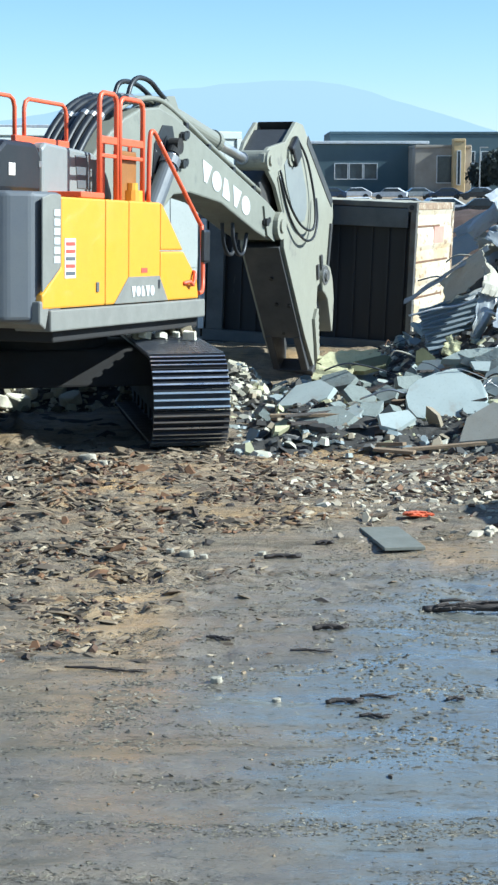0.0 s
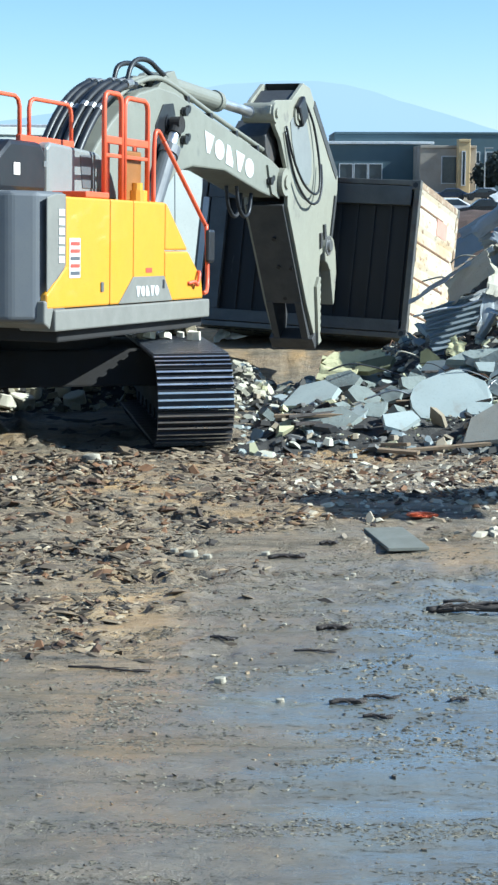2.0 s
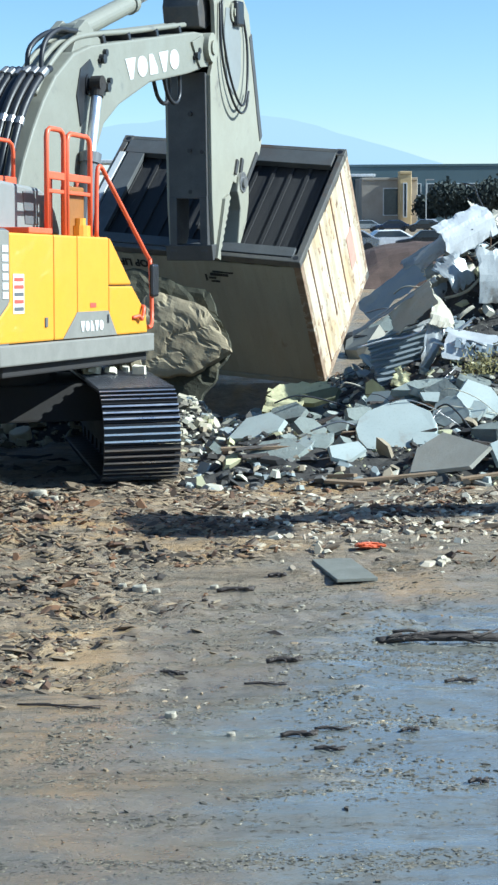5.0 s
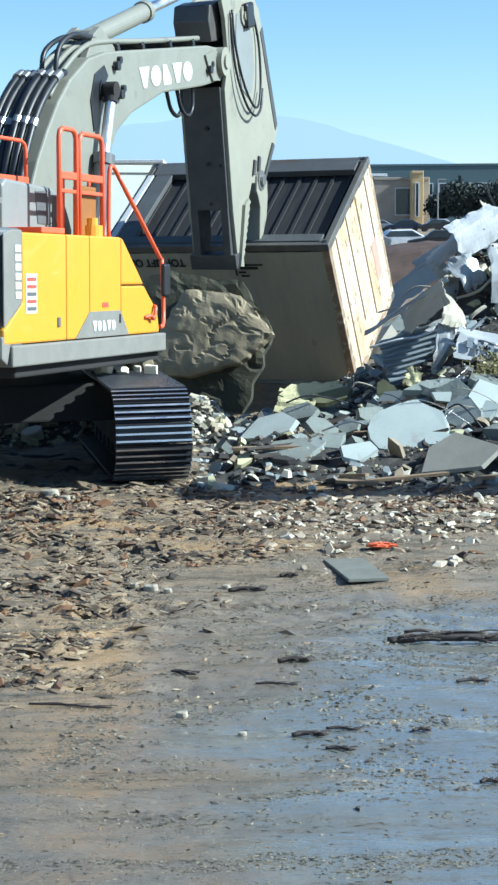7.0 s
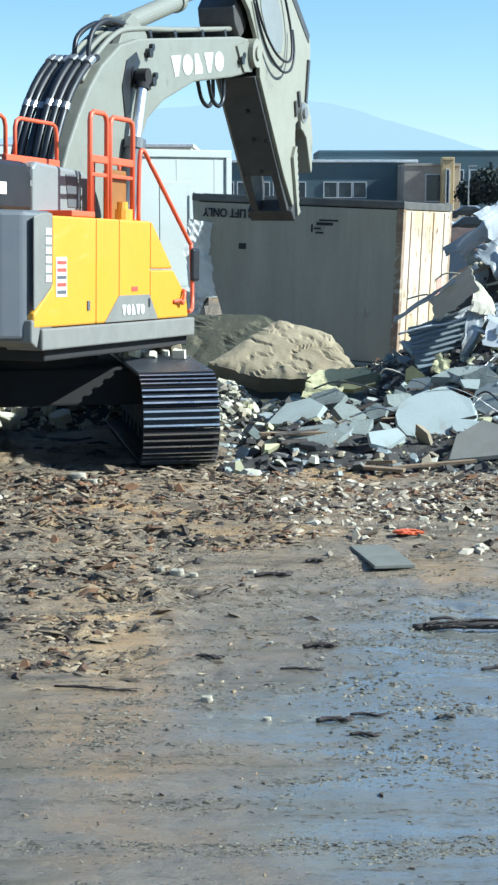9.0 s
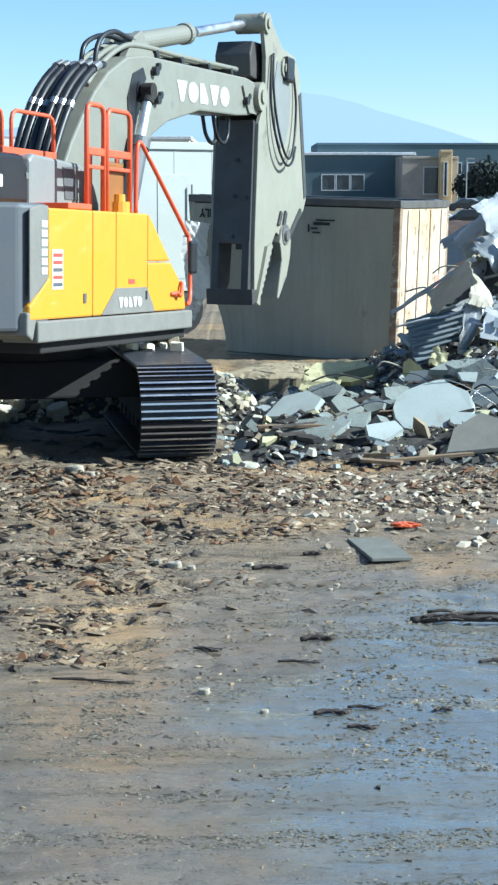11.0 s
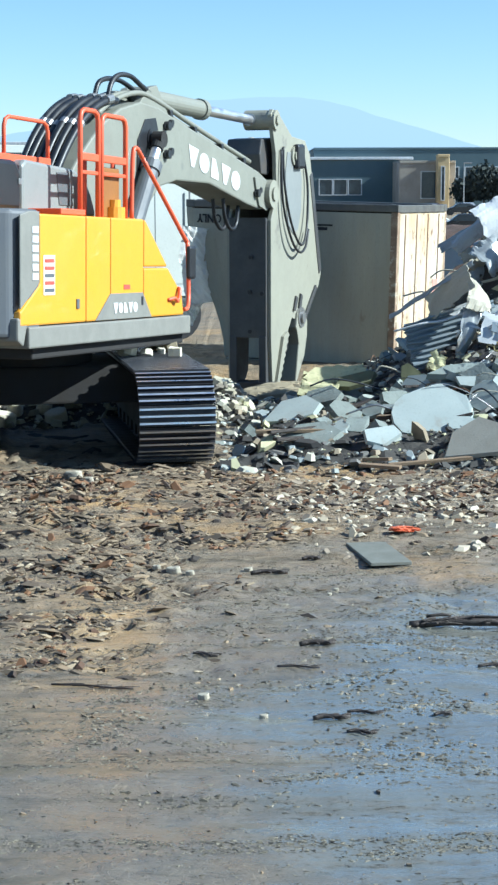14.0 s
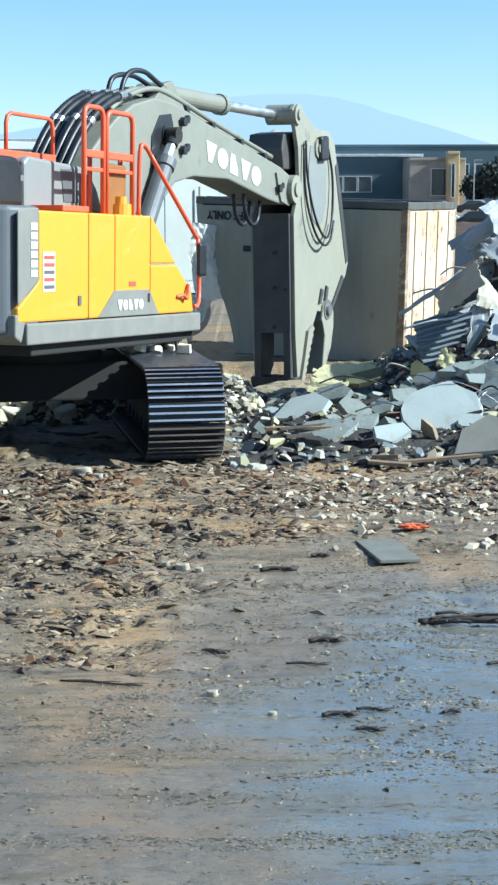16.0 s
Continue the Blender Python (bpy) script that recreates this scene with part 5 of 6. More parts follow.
def build_earth():
    """Slab of crusted earth that leans on the container and falls flat."""
    e = thing("earth_slab", "thick torn slab of brown earth with a dark mossy crust", "earth")
    part("soil", lump(1.02, 0.22, 0.66, 2.0, 30, 0.024, [(-1.0, -0.95), (-0.35, 1.04), (0.47, 0.97), (0.98, 0.18), (0.54, -0.56), (-0.2, -0.95)]), SOIL, e, "cracked brown soil", at=Matrix.Translation((0.04, -0.02, 0.14)))
    part("crust", lump(1.45, 0.17, 1.02, 5.0, 24, 0.03, [(-1.0, -0.9), (-1.0, 0.55), (-0.2, 1.0), (0.62, 0.95), (1.0, 0.2), (0.75, -1.0)]), TURF, e, "dark mossy crust", at=Matrix.Translation((-0.45, 0.26, 0.08)))
    return e


# seconds, x, y, z, roll back, lean, heading
TIP = [(0, 1.20, 30.32, 1.15, -0.6, 2.0, -19.4), (1, 1.21, 30.25, 1.14, -1.1, 1.0, -19.4), (1.5, 1.14, 30.20, 1.20, -5.2, 1.7, -20.4), (2, 1.11, 30.02, 1.29, -11.2, 1.8, -20.4),
       (2.5, 1.01, 29.86, 1.36, -18.2, 1.8, -20.6), (3, 0.80, 29.20, 1.49, -22.2, 2.7, -20.8), (3.5, 0.68, 28.89, 1.64, -28.0, 4.4, -21.3), (4, 0.51, 28.59, 1.75, -36.0, 4.2, -21.6),
       (4.5, 0.34, 28.30, 1.89, -43.7, 3.8, -21.8), (5, 0.28, 28.18, 2.04, -48.4, 4.6, -21.7), (6.2, 0.44, 28.43, 1.91, -54.0, 2.0, -21.8), (7.3, 0.61, 28.82, 1.76, -59.4, -1.6, -21.8),
       (7.5, 0.65, 28.96, 1.76, -60.4, -1.9, -21.8), (8, 0.84, 29.62, 1.73, -64.2, -1.2, -22.6), (8.2, 0.92, 29.94, 1.68, -67.2, -1.0, -22.8), (8.5, 1.12, 30.21, 1.45, -81.3, -0.8, -22.6),
       (8.8, 1.22, 30.14, 1.40, -90.5, 1.6, -23.8), (9, 1.27, 30.06, 1.38, -91.3, 2.0, -24.3), (9.6, 1.27, 30.06, 1.30, -90.4, 1.6, -24.3), (11, 1.27, 30.06, 1.28, -90.2, 1.4, -24.3),
       (16, 1.27, 30.06, 1.28, -90.2, 1.4, -24.3)]
SLAB = [(0, -0.2, 26.3, -1.70, -16, 0, -12), (1.5, -0.2, 26.3, -1.65, -16, 0, -12), (2.3, -0.2, 26.2, -1.20, -16, 3, -11), (3.0, -0.28, 26.0, -0.42, -15, 6, -10), (3.5, -0.42, 25.7, 0.0, -14, 10, -10), (4.5, -0.74, 25.1, 0.74, -16, 14, -10), (5.0, -0.72, 25.0, 0.80, -12, 14, -10),
        (6.2, -0.46, 25.1, 0.82, -12, 8, -10), (7.5, -0.10, 25.3, 0.84, -12, 4, -10), (8.0, 0.10, 25.3, 0.80, -16, 16, -12), (8.5, 0.28, 25.2, 0.68, -26, 28, -14), (8.8, 0.42, 25.0, 0.48, -44, 22, -14), (9.0, 0.48, 24.9, 0.32, -54, 14, -14),
        (9.3, 0.52, 24.8, 0.14, -78, 6, -14), (9.8, 0.55, 24.8, 0.02, -86, 2, -14), (11.3, 0.55, 24.8, -0.04, -86, 2, -14), (13.0, 0.56, 24.8, -0.06, -87, 2, -14), (14.0, 0.60, 24.7, -0.20, -89, -3, -14),
        (16, 0.62, 24.7, -0.22, -89, -3, -14)]


# ---------------------------------------------------------------- rubble
def chunk_mesh(seed, sx, sy, sz, n=7, jag=0.25):
    rnd = random.Random(seed)
    bm = bmnew()
    pts = []
    for i in range(n):
        a = 6.2832 * (i + rnd.uniform(-0.3, 0.3)) / n
        r = rnd.uniform(1 - jag * 1.6, 1.0)
        pts.append((math.cos(a) * r * sx, math.sin(a) * r * sy))
    top = [bm.verts.new((x * rnd.uniform(0.88, 1.0), y * rnd.uniform(0.88, 1.0), sz * rnd.uniform(0.8, 1.1))) for x, y in pts]
    bot = [bm.verts.new((x, y, -sz * rnd.uniform(0.8, 1.1))) for x, y in pts]
    bm.faces.new(top)
    bm.faces.new(bot[::-1])
    for i in range(n):
        j = (i + 1) % n
        bm.faces.new((bot[i], bot[j], top[j], top[i]))
    bmesh.ops.recalc_face_normals(bm, faces=bm.faces[:])
    return bm


def pile_height(x, y):
    rise = 1.30 * smooth01((x - 1.25) / 2.4) * math.exp(-((y - 22.6) / 2.7) ** 2) * smooth01((7.2 - x) / 2.5)
    rise += 1.2 * smooth01((x - 2.5) / 1.2) * math.exp(-((y - 23.3) / 0.95) ** 2) * smooth01((5.4 - x) / 1.5)
    low = 0.24 * smooth01((x + 0.25) / 0.9) * smooth01((y - 17.2) / 1.2) * smooth01((26.6 - y) / 1.2)
    low *= 1 - 0.65 * smooth01((y - 20.5) / 2.0) * smooth01((1.7 - x) / 0.8)
    back = 0.30 * smooth01((y - 20.6) / 1.2) * smooth01((25 - y) / 1.2) * smooth01((0.2 - x) / 0.5) * smooth01((x + 7) / 1.5)
    return rise + low + back - 0.9 * pit(x, y)


def build_pile():
    bm = bmnew()
    xs, ys = np.arange(-7, 9, 0.16), np.arange(17.0, 27.2, 0.16)
    grid = [[bm.verts.new((x, y, (pile_height(x, y) + 0.10 * noise.noise(Vector((x * 3, y * 3, 1))) + 0.05 * noise.noise(Vector((x * 9, y * 9, 5))) - 0.04) if 0 < j < len(ys) - 1 and 0 < i < len(xs) - 1 else -0.62))
             for i, x in enumerate(xs)] for j, y in enumerate(ys)]
    for a, b in zip(grid, grid[1:]):
        for i in range(len(xs) - 1):
            bm.faces.new((a[i], a[i + 1], b[i + 1], b[i]))
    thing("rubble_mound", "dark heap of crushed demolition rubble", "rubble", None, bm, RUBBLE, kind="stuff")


# Near-black base puts the shade of the gaps between pieces into the mound's colour.
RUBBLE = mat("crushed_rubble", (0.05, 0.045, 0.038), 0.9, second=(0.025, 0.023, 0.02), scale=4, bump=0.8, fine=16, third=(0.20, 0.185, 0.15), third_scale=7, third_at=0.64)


def scatter(name, label, category, count, place, size, mats, flat=0.45, seed=1, lift=0.3, long=1.0, spin=6.28):
    """A joined litter of small broken pieces."""
    rnd = random.Random(seed)
    verts, faces = [], []
    for _ in range(count):
        x, y, z0 = place(rnd)
        s = size(rnd)
        sx, sy, sz = s * rnd.uniform(0.7, 2.0) * long, s * rnd.uniform(0.55, 1.1), s * flat * rnd.uniform(0.4, 1.2)
        m = Matrix.Translation((x, y, z0 + sz * lift)) @ Euler((rnd.gauss(0, 0.35), rnd.gauss(0, 0.35) / long, rnd.uniform(-spin, spin))).to_matrix().to_4x4()
        n = rnd.choice((4, 5, 6))
        b = len(verts)
        ring = [6.2832 * (i + rnd.uniform(-0.3, 0.3)) / n for i in range(n)]
        for zz, k in ((-1, 1.0), (1, rnd.uniform(0.55, 0.9))):
            verts += [m @ Vector((math.cos(a) * sx * k * 0.5, math.sin(a) * sy * k * 0.5, zz * sz * 0.5)) for a in ring]
        faces += [tuple(range(b + n, b + 2 * n)), tuple(range(b + n - 1, b - 1, -1))]
        faces += [(b + i, b + (i + 1) % n, b + n + (i + 1) % n, b + n + i) for i in range(n)]
    me = bpy.data.meshes.new(name)
    me.from_pydata([tuple(v) for v in verts], [], faces)
    me.materials.append(mats)
    tagged(new(name, me), label, category, kind="stuff")


PALE = [(0.33, 0.35, 0.31), (0.20, 0.195, 0.165), (0.43, 0.41, 0.32), (0.05, 0.046, 0.04), (0.26, 0.29, 0.285), (0.03, 0.028, 0.026), (0.42, 0.40, 0.24), (0.255, 0.21, 0.143), (0.0525, 0.0488, 0.045), (0.15, 0.143, 0.128)]
CHIPS = [(0.25, 0.185, 0.11), (0.11, 0.078, 0.05), (0.32, 0.255, 0.165), (0.055, 0.042, 0.03), (0.20, 0.145, 0.088), (0.28, 0.21, 0.13), (0.15, 0.105, 0.065), (0.20, 0.12, 0.06), (0.36, 0.295, 0.20), (0.085, 0.06, 0.04), (0.22, 0.165, 0.105)]
CLODMAT = island_mat("churned_mud_clods", [(0.13, 0.095, 0.06), (0.19, 0.14, 0.085), (0.09, 0.066, 0.044), (0.25, 0.19, 0.12), (0.16, 0.12, 0.077)], 0.8)
LITTER = island_mat("broken_pale_litter", PALE, 0.85)
CHIPMAT = island_mat("wet_chips", CHIPS, 0.92)
SPLINTER = island_mat("dark_wood_splinters", [(0.05, 0.032, 0.02), (0.10, 0.055, 0.03), (0.03, 0.022, 0.016), (0.16, 0.08, 0.035)], 0.8)
GRITMAT = island_mat("dark_wet_grit", [(0.07, 0.062, 0.048), (0.11, 0.097, 0.07), (0.05, 0.046, 0.037), (0.17, 0.15, 0.105), (0.085, 0.076, 0.058), (0.22, 0.195, 0.14)], 0.75)
MIDMAT = island_mat("mixed_wet_grit", [(0.06, 0.053, 0.04), (0.14, 0.12, 0.085), (0.09, 0.08, 0.06), (0.11, 0.097, 0.07), (0.18, 0.155, 0.11), (0.22, 0.195, 0.145)], 0.85)
CRUMBS = island_mat("cream_crumbs", [(0.46, 0.40, 0.29), (0.34, 0.285, 0.20), (0.54, 0.49, 0.37), (0.26, 0.21, 0.15), (0.44, 0.38, 0.28)], 0.85)
CREAM = island_mat("cream_rubble", [(0.44, 0.40, 0.29), (0.50, 0.46, 0.34), (0.33, 0.30, 0.22), (0.16, 0.14, 0.105), (0.40, 0.36, 0.26)], 0.85)


CREAMSTONE = mat("cream_stone", (0.72, 0.67, 0.52), 0.85, second=(0.60, 0.55, 0.42), scale=4, bump=0.4, fine=25)


def build_litter():
    def gz(x, y):
        return ground_height(x, y)

    def left(r):
        x, y = r.uniform(-3.2, 0.3), 9.6 + 7.9 * r.random() ** 0.8
        x = x * 0.9 + r.gauss(0, 0.25)
        if y < 13.5 and r.random() < 0.9 * smooth01((x + 1.35 - (y - 9.6) * 0.16) / 0.5):
            x -= 1.2
        return (x, y, gz(x, y)) if r.random() < 0.05 + streaks(x, y) else left(r)

    def band(r):
        x, y = r.uniform(-3.5, 4.5), r.gauss(15.9, 0.85)
        return (x, y, gz(x, y)) if r.random() < 0.15 + streaks(x, y) else band(r)

    def any_(r):
        x, y = r.uniform(-2.6, 3.2), r.uniform(6.4, 17)
        return x, y, gz(x, y)

    def right(r):
        x, y = 0.3 + 3.6 * r.random(), r.gauss(15.4, 0.9)
        return x, y, gz(x, y)

    def heap(r):
        x, y = r.uniform(-0.3, 5.2), r.uniform(17.2, 26.2)
        return x, y, pile_height(x, y) - 0.02

    def rear(r):
        x, y = r.uniform(-6.5, 0.1), r.uniform(20.6, 23.5)
        return x, y, pile_height(x, y) - 0.02

    scatter("wood_chips", "brown and black wet wood chips and gravel trodden into mud", "debris", 8000, left, lambda r: 0.012 + 0.055 * r.random() ** 4, CHIPMAT, 0.2, 11, 0.2, 1.4, 0.9)
    scatter("wood_chips", "brown and black wet wood chips along the rubble edge", "debris", 7000, band, lambda r: 0.012 + 0.075 * r.random() ** 4.5, CHIPMAT, 0.2, 12, 0.2, 1.4, 0.9)
    scatter("mud_clods", "flat dark churned clods of wet mud", "mud", 1900, left, lambda r: 0.03 + 0.07 * r.random() ** 2.5, CLODMAT, 0.24, 41, 0.1, 1.7, 0.6)
    scatter("mud_clods", "flat dark churned clods of wet mud along the rubble edge", "mud", 800, band, lambda r: 0.03 + 0.08 * r.random() ** 2.5, CLODMAT, 0.24, 42, 0.1, 1.7, 0.6)

    def near_grit(r):
        while True:
            y = 6.3 + 6.6 * r.random() ** 1.1
            x = r.uniform(-0.17, 0.17) * y + 0.05
            k = noise.noise(Vector((x * 0.45, y * 3.6, 3.0))) + 0.7 * noise.noise(Vector((x * 2.4, y * 9.0, 8.0))) - 0.12
            if r.random() < 0.02 + 1.4 * max(0.0, k):
                return x, y, gz(x, y)

    scatter("gravel", "dark wet grit lying in bands on the mud", "gravel", 17000, near_grit, lambda r: 0.004 + 0.013 * r.random() ** 3, GRITMAT, 0.25, 23, 0.2, 1.6, 0.5)
    def middle(r):
        while True:
            x, y = r.uniform(-0.9, 2.3), 7.6 + 6.0 * r.random()
            if r.random() < max(0.0, 1.5 * streaks(x * 1.4 + 6.0, y * 1.2) - 0.35):
                return x, y, gz(x, y)

    scatter("gravel", "dark gritty patches of fine gravel on the wet mud", "gravel", 8500, middle, lambda r: 0.006 + 0.022 * r.random() ** 4, MIDMAT, 0.28, 51, 0.2, 1.4, 0.7)
    scatter("gravel", "small loose stones on the wet ground", "gravel", 1300, any_, lambda r: 0.006 + 0.026 * r.random() ** 4, CHIPMAT, 0.5, 13)
    scatter("plaster_crumbs", "pale broken plaster and stone crumbs", "debris", 1800, right, lambda r: 0.015 + 0.11 * r.random() ** 4.5, CRUMBS, 0.3, 14)
    scatter("plaster_crumbs", "pale broken plaster crumbs on dark mud", "debris", 500, band, lambda r: 0.015 + 0.09 * r.random() ** 4.5, CRUMBS, 0.3, 17)
    scatter("wood_splinters", "dark wet wood splinters along the rubble edge", "debris", 1500, band, lambda r: 0.04 + 0.10 * r.random() ** 3, SPLINTER, 0.25, 29)
    scatter("wood_splinters", "dark wet wood splinters trodden into the mud", "debris", 1200, left, lambda r: 0.03 + 0.08 * r.random() ** 3, SPLINTER, 0.25, 30)
    scatter("rubble_bits", "grey broken rubble pieces on the heap", "rubble", 5200, heap, lambda r: 0.025 + 0.19 * r.random() ** 3.6, LITTER, 0.32, 15, 0.5)
    scatter("rubble_bits", "cream broken rubble behind the tracks", "rubble", 2600, rear, lambda r: 0.03 + 0.15 * r.random() ** 3, CREAM, 0.45, 16, 0.5)


def build_chunks():
    """Larger pieces of the heap, one by one."""
    rnd = random.Random(5)
    kinds = []
    for i in range(10):
        kinds.append(mesh_of(chunk_mesh(20 + i, 0.5, rnd.uniform(0.28, 0.45), rnd.uniform(0.06, 0.14), rnd.choice((5, 6, 7, 8))), "concrete_chunk", CONCRETE))
    for i in range(6):
        kinds.append(mesh_of(chunk_mesh(40 + i, 0.5, rnd.uniform(0.3, 0.45), rnd.uniform(0.02, 0.035), rnd.choice((4, 5, 6))), "panel_fragment", PLASTER))
    for i in range(80):
        x, y = rnd.uniform(-0.1, 4.8), rnd.uniform(17.8, 25.6)
        if (x < 0.3 and y > 19.5) or (1.5 < x < 2.9 and 17.5 < y < 18.9) or (x > 2.0 and 20.4 < y < 22.2):
            continue
        k = rnd.randrange(len(kinds))
        s = rnd.uniform(0.25, 0.75) * (1.2 if x > 1.5 else 0.8)
        m = Matrix.Translation((x, y, pile_height(x, y) + 0.04)) @ Euler((rnd.gauss(0.15, 0.4), rnd.gauss(0, 0.35), rnd.uniform(0, 6.28))).to_matrix().to_4x4() @ Matrix.Diagonal((s, s, s, 1))
        ob = new("concrete_chunk" if k < 10 else "panel_fragment", kinds[k])
        ob.matrix_basis = m
        tagged(ob, "angular grey broken concrete chunk on the heap" if k < 10 else "thin pale broken wall panel on the heap", "rubble", "demolition rubble")


def panel(name, label, cat, w, h, th, at, material, seed=1, bend=0.0, ribs=0, jag=0.06, oval=False):
    """A torn sheet: w across, h up, bent by `bend` radians, with standing ribs if asked."""
    rnd = random.Random(seed)
    bm = bmnew()
    nx, ny = (max(14, ribs * 4) if (bend or ribs) else 10), 8
    grid = []
    for j in range(ny + 1):
        row = []
        for i in range(nx + 1):
            u, v = i / nx * 2 - 1, j / ny * 2 - 1
            if oval:
                k = math.sqrt(max(0.02, 1 - 0.5 * v * v)), math.sqrt(max(0.02, 1 - 0.5 * u * u))
                u2, v2 = u * k[0], v * k[1]
            else:
                u2, v2 = u, v
            edge = max(abs(u), abs(v)) ** 6
            x = u2 * w / 2 + edge * jag * noise.noise(Vector((u * 3, v * 3, seed)))
            z = v2 * h / 2 + edge * jag * noise.noise(Vector((u * 3, v * 3, seed + 9)))
            y = 0.02 * noise.noise(Vector((u * 1.5, v * 1.5, seed + 4)))
            if bend:
                y += 0.16 * h * abs(u * math.cos(seed) + v * math.sin(seed) + 0.2) - 0.04 * h
            if ribs:
                y += 0.03 * (1 if (i // 2) % 2 else -1)
            if bend:
                a = bend * v
                y += (1 - math.cos(a)) * h / max(0.2, abs(bend)) * 0.5 * (1 if bend > 0 else -1)
            row.append((x, y, z))
        grid.append(row)
    fr = [[bm.verts.new(p) for p in row] for row in grid]
    bk = [[bm.verts.new((p[0], p[1] + th, p[2])) for p in row] for row in grid]
    for j in range(ny):
        for i in range(nx):
            bm.faces.new((fr[j][i], fr[j][i + 1], fr[j + 1][i + 1], fr[j + 1][i]))
            bm.faces.new((bk[j + 1][i], bk[j + 1][i + 1], bk[j][i + 1], bk[j][i]))
    loop = [(0, i) for i in range(nx)] + [(j, nx) for j in range(ny)] + [(ny, i) for i in range(nx, 0, -1)] + [(j, 0) for j in range(ny, 0, -1)]
    for (a, b), (c, d) in zip(loop, loop[1:] + loop[:1]):
        bm.faces.new((fr[a][b], bk[a][b], bk[c][d], fr[c][d]))
    bmesh.ops.recalc_face_normals(bm, faces=bm.faces[:])
    return thing(name, label, cat, at, bm, material, "demolition rubble")


def build_wreck():
    """The pieces of the heap that can be told apart."""
    def slab(label, sx, sy, sz, n, at, material, seed, jag=0.16):
        return thing("wall_panel", label, "wall panel", at, chunk_mesh(seed, sx, sy, sz, n, jag), material, "demolition rubble")

    slab("large pale rounded wall panel lying on the heap", 0.48, 0.40, 0.028, 15, pose(2.08, 18.7, 0.42, 44, -8, 4), PLASTER, 3, 0.04)
    slab("small bluish board beside the rounded panel", 0.22, 0.12, 0.02, 5, pose(2.42, 18.5, 0.32, 40, -12, 10), PLASTER, 120)
    slab("long pale slab tilted on the ground", 0.46, 0.30, 0.035, 6, pose(0.58, 19.8, 0.30, 26, -16, 6), PLASTER, 4)
    slab("pale flat slab among the rubble", 0.44, 0.34, 0.03, 6, pose(0.72, 18.2, 0.20, 24, -6, -8), CONCRETE, 105)
    slab("bluish pale board among the rubble", 0.26, 0.18, 0.025, 5, pose(1.45, 18.0, 0.27, 40, 4, 5), PLASTER, 106)
    slab("brown-grey board leaning at the foot of the heap", 0.52, 0.42, 0.022, 5, pose(2.52, 17.6, 0.28, 34, -16, -10), BROWNBOARD, 107)
    slab("pale torn board on the heap", 0.26, 0.26, 0.025, 7, pose(2.76, 19.2, 0.54, 62, -10, -12), PLASTER, 108)
    slab("pale torn board on the heap", 0.36, 0.28, 0.025, 6, pose(3.12, 19.3, 0.66, 56, 10, 8), PLASTER, 109)
    slab("pale torn board at the foot of the heap", 0.42, 0.3, 0.025, 5, pose(3.25, 17.7, 0.28, 46, -6, 6), PLASTER, 110)
    slab("grey broken slab in the heap", 0.30, 0.20, 0.04, 6, pose(1.15, 19.3, 0.34, 36, 14, 20), CONCRETE, 111)
    slab("grey broken slab in the heap", 0.30, 0.2, 0.04, 6, pose(0.95, 20.6, 0.36, 36, -12, -16), CONCRETE, 112)
    slab("grey flat slab under the cladding", 0.50, 0.12, 0.04, 6, pose(2.62, 20.2, 0.74, 30, -8, 4), CONCRETE, 113)
    slab("dark olive board standing in the heap", 0.15, 0.24, 0.03, 7, pose(2.04, 20.6, 0.62, 66, -34, 6), OLIVE, 114)
    slab("olive board lying at the foot of the container", 0.36, 0.16, 0.03, 6, pose(1.42, 21.3, 0.50, 30, -14, 8), OLIVE, 115)
    panel("insulation_board", "yellowed foam insulation board broken at the ends", "insulation", 0.78, 0.26, 0.10, pose(1.16, 21.5, 0.54, -40, -6, 10), INSUL, 10, jag=0.12)
    panel("insulation_board", "pale foam insulation offcut on edge", "insulation", 0.46, 0.20, 0.10, pose(0.92, 21.0, 0.42, -30, 8, -6), INSUL, 11, jag=0.10)
    panel("insulation_board", "cream foam insulation offcut", "insulation", 0.18, 0.22, 0.08, pose(2.36, 20.7, 0.78, -20, 24, -10), INSUL, 51, jag=0.10)
    panel("cladding_sheet", "slate-blue ribbed cladding sheet leaning on the heap", "sheet metal", 0.66, 1.25, 0.012, pose(2.66, 21.5, 1.02, -20, 76, -4), SLATESHEET, 12, ribs=10)
    panel("cladding_sheet", "slate-blue ribbed cladding sheet half buried", "sheet metal", 0.62, 1.0, 0.012, pose(3.50, 21.7, 1.06, -26, 86, -4), SLATESHEET, 13, ribs=10)
    panel("metal_sheet", "torn white edging along the cladding sheet", "sheet metal", 0.92, 0.06, 0.02, pose(2.58, 21.52, 1.33, -30, -20, 4), WHITESHEET, 52, jag=0.09)
    panel("metal_sheet", "grey-tan folded metal sheet over the heap", "sheet metal", 0.72, 0.36, 0.012, pose(2.58, 21.4, 1.60, -24, -36, -34), TANSHEET, 14, jag=0.08)
    panel("metal_sheet", "bright tan metal flap curling over the fold", "sheet metal", 0.34, 0.46, 0.012, pose(2.96, 21.2, 1.60, -38, 26, 34), TANSHEET, 54, bend=0.5, jag=0.05)
    panel("metal_sheet", "slate-grey metal strip hanging from the fold", "sheet metal", 0.20, 0.58, 0.012, pose(2.80, 21.0, 1.14, -6, 22, 24), SHEET, 15, bend=0.3)
    panel("metal_sheet", "long thin grey metal strip reaching over the heap", "sheet metal", 1.25, 0.05, 0.012, pose(2.36, 21.5, 1.62, -30, -34, -10), SHEET, 16)
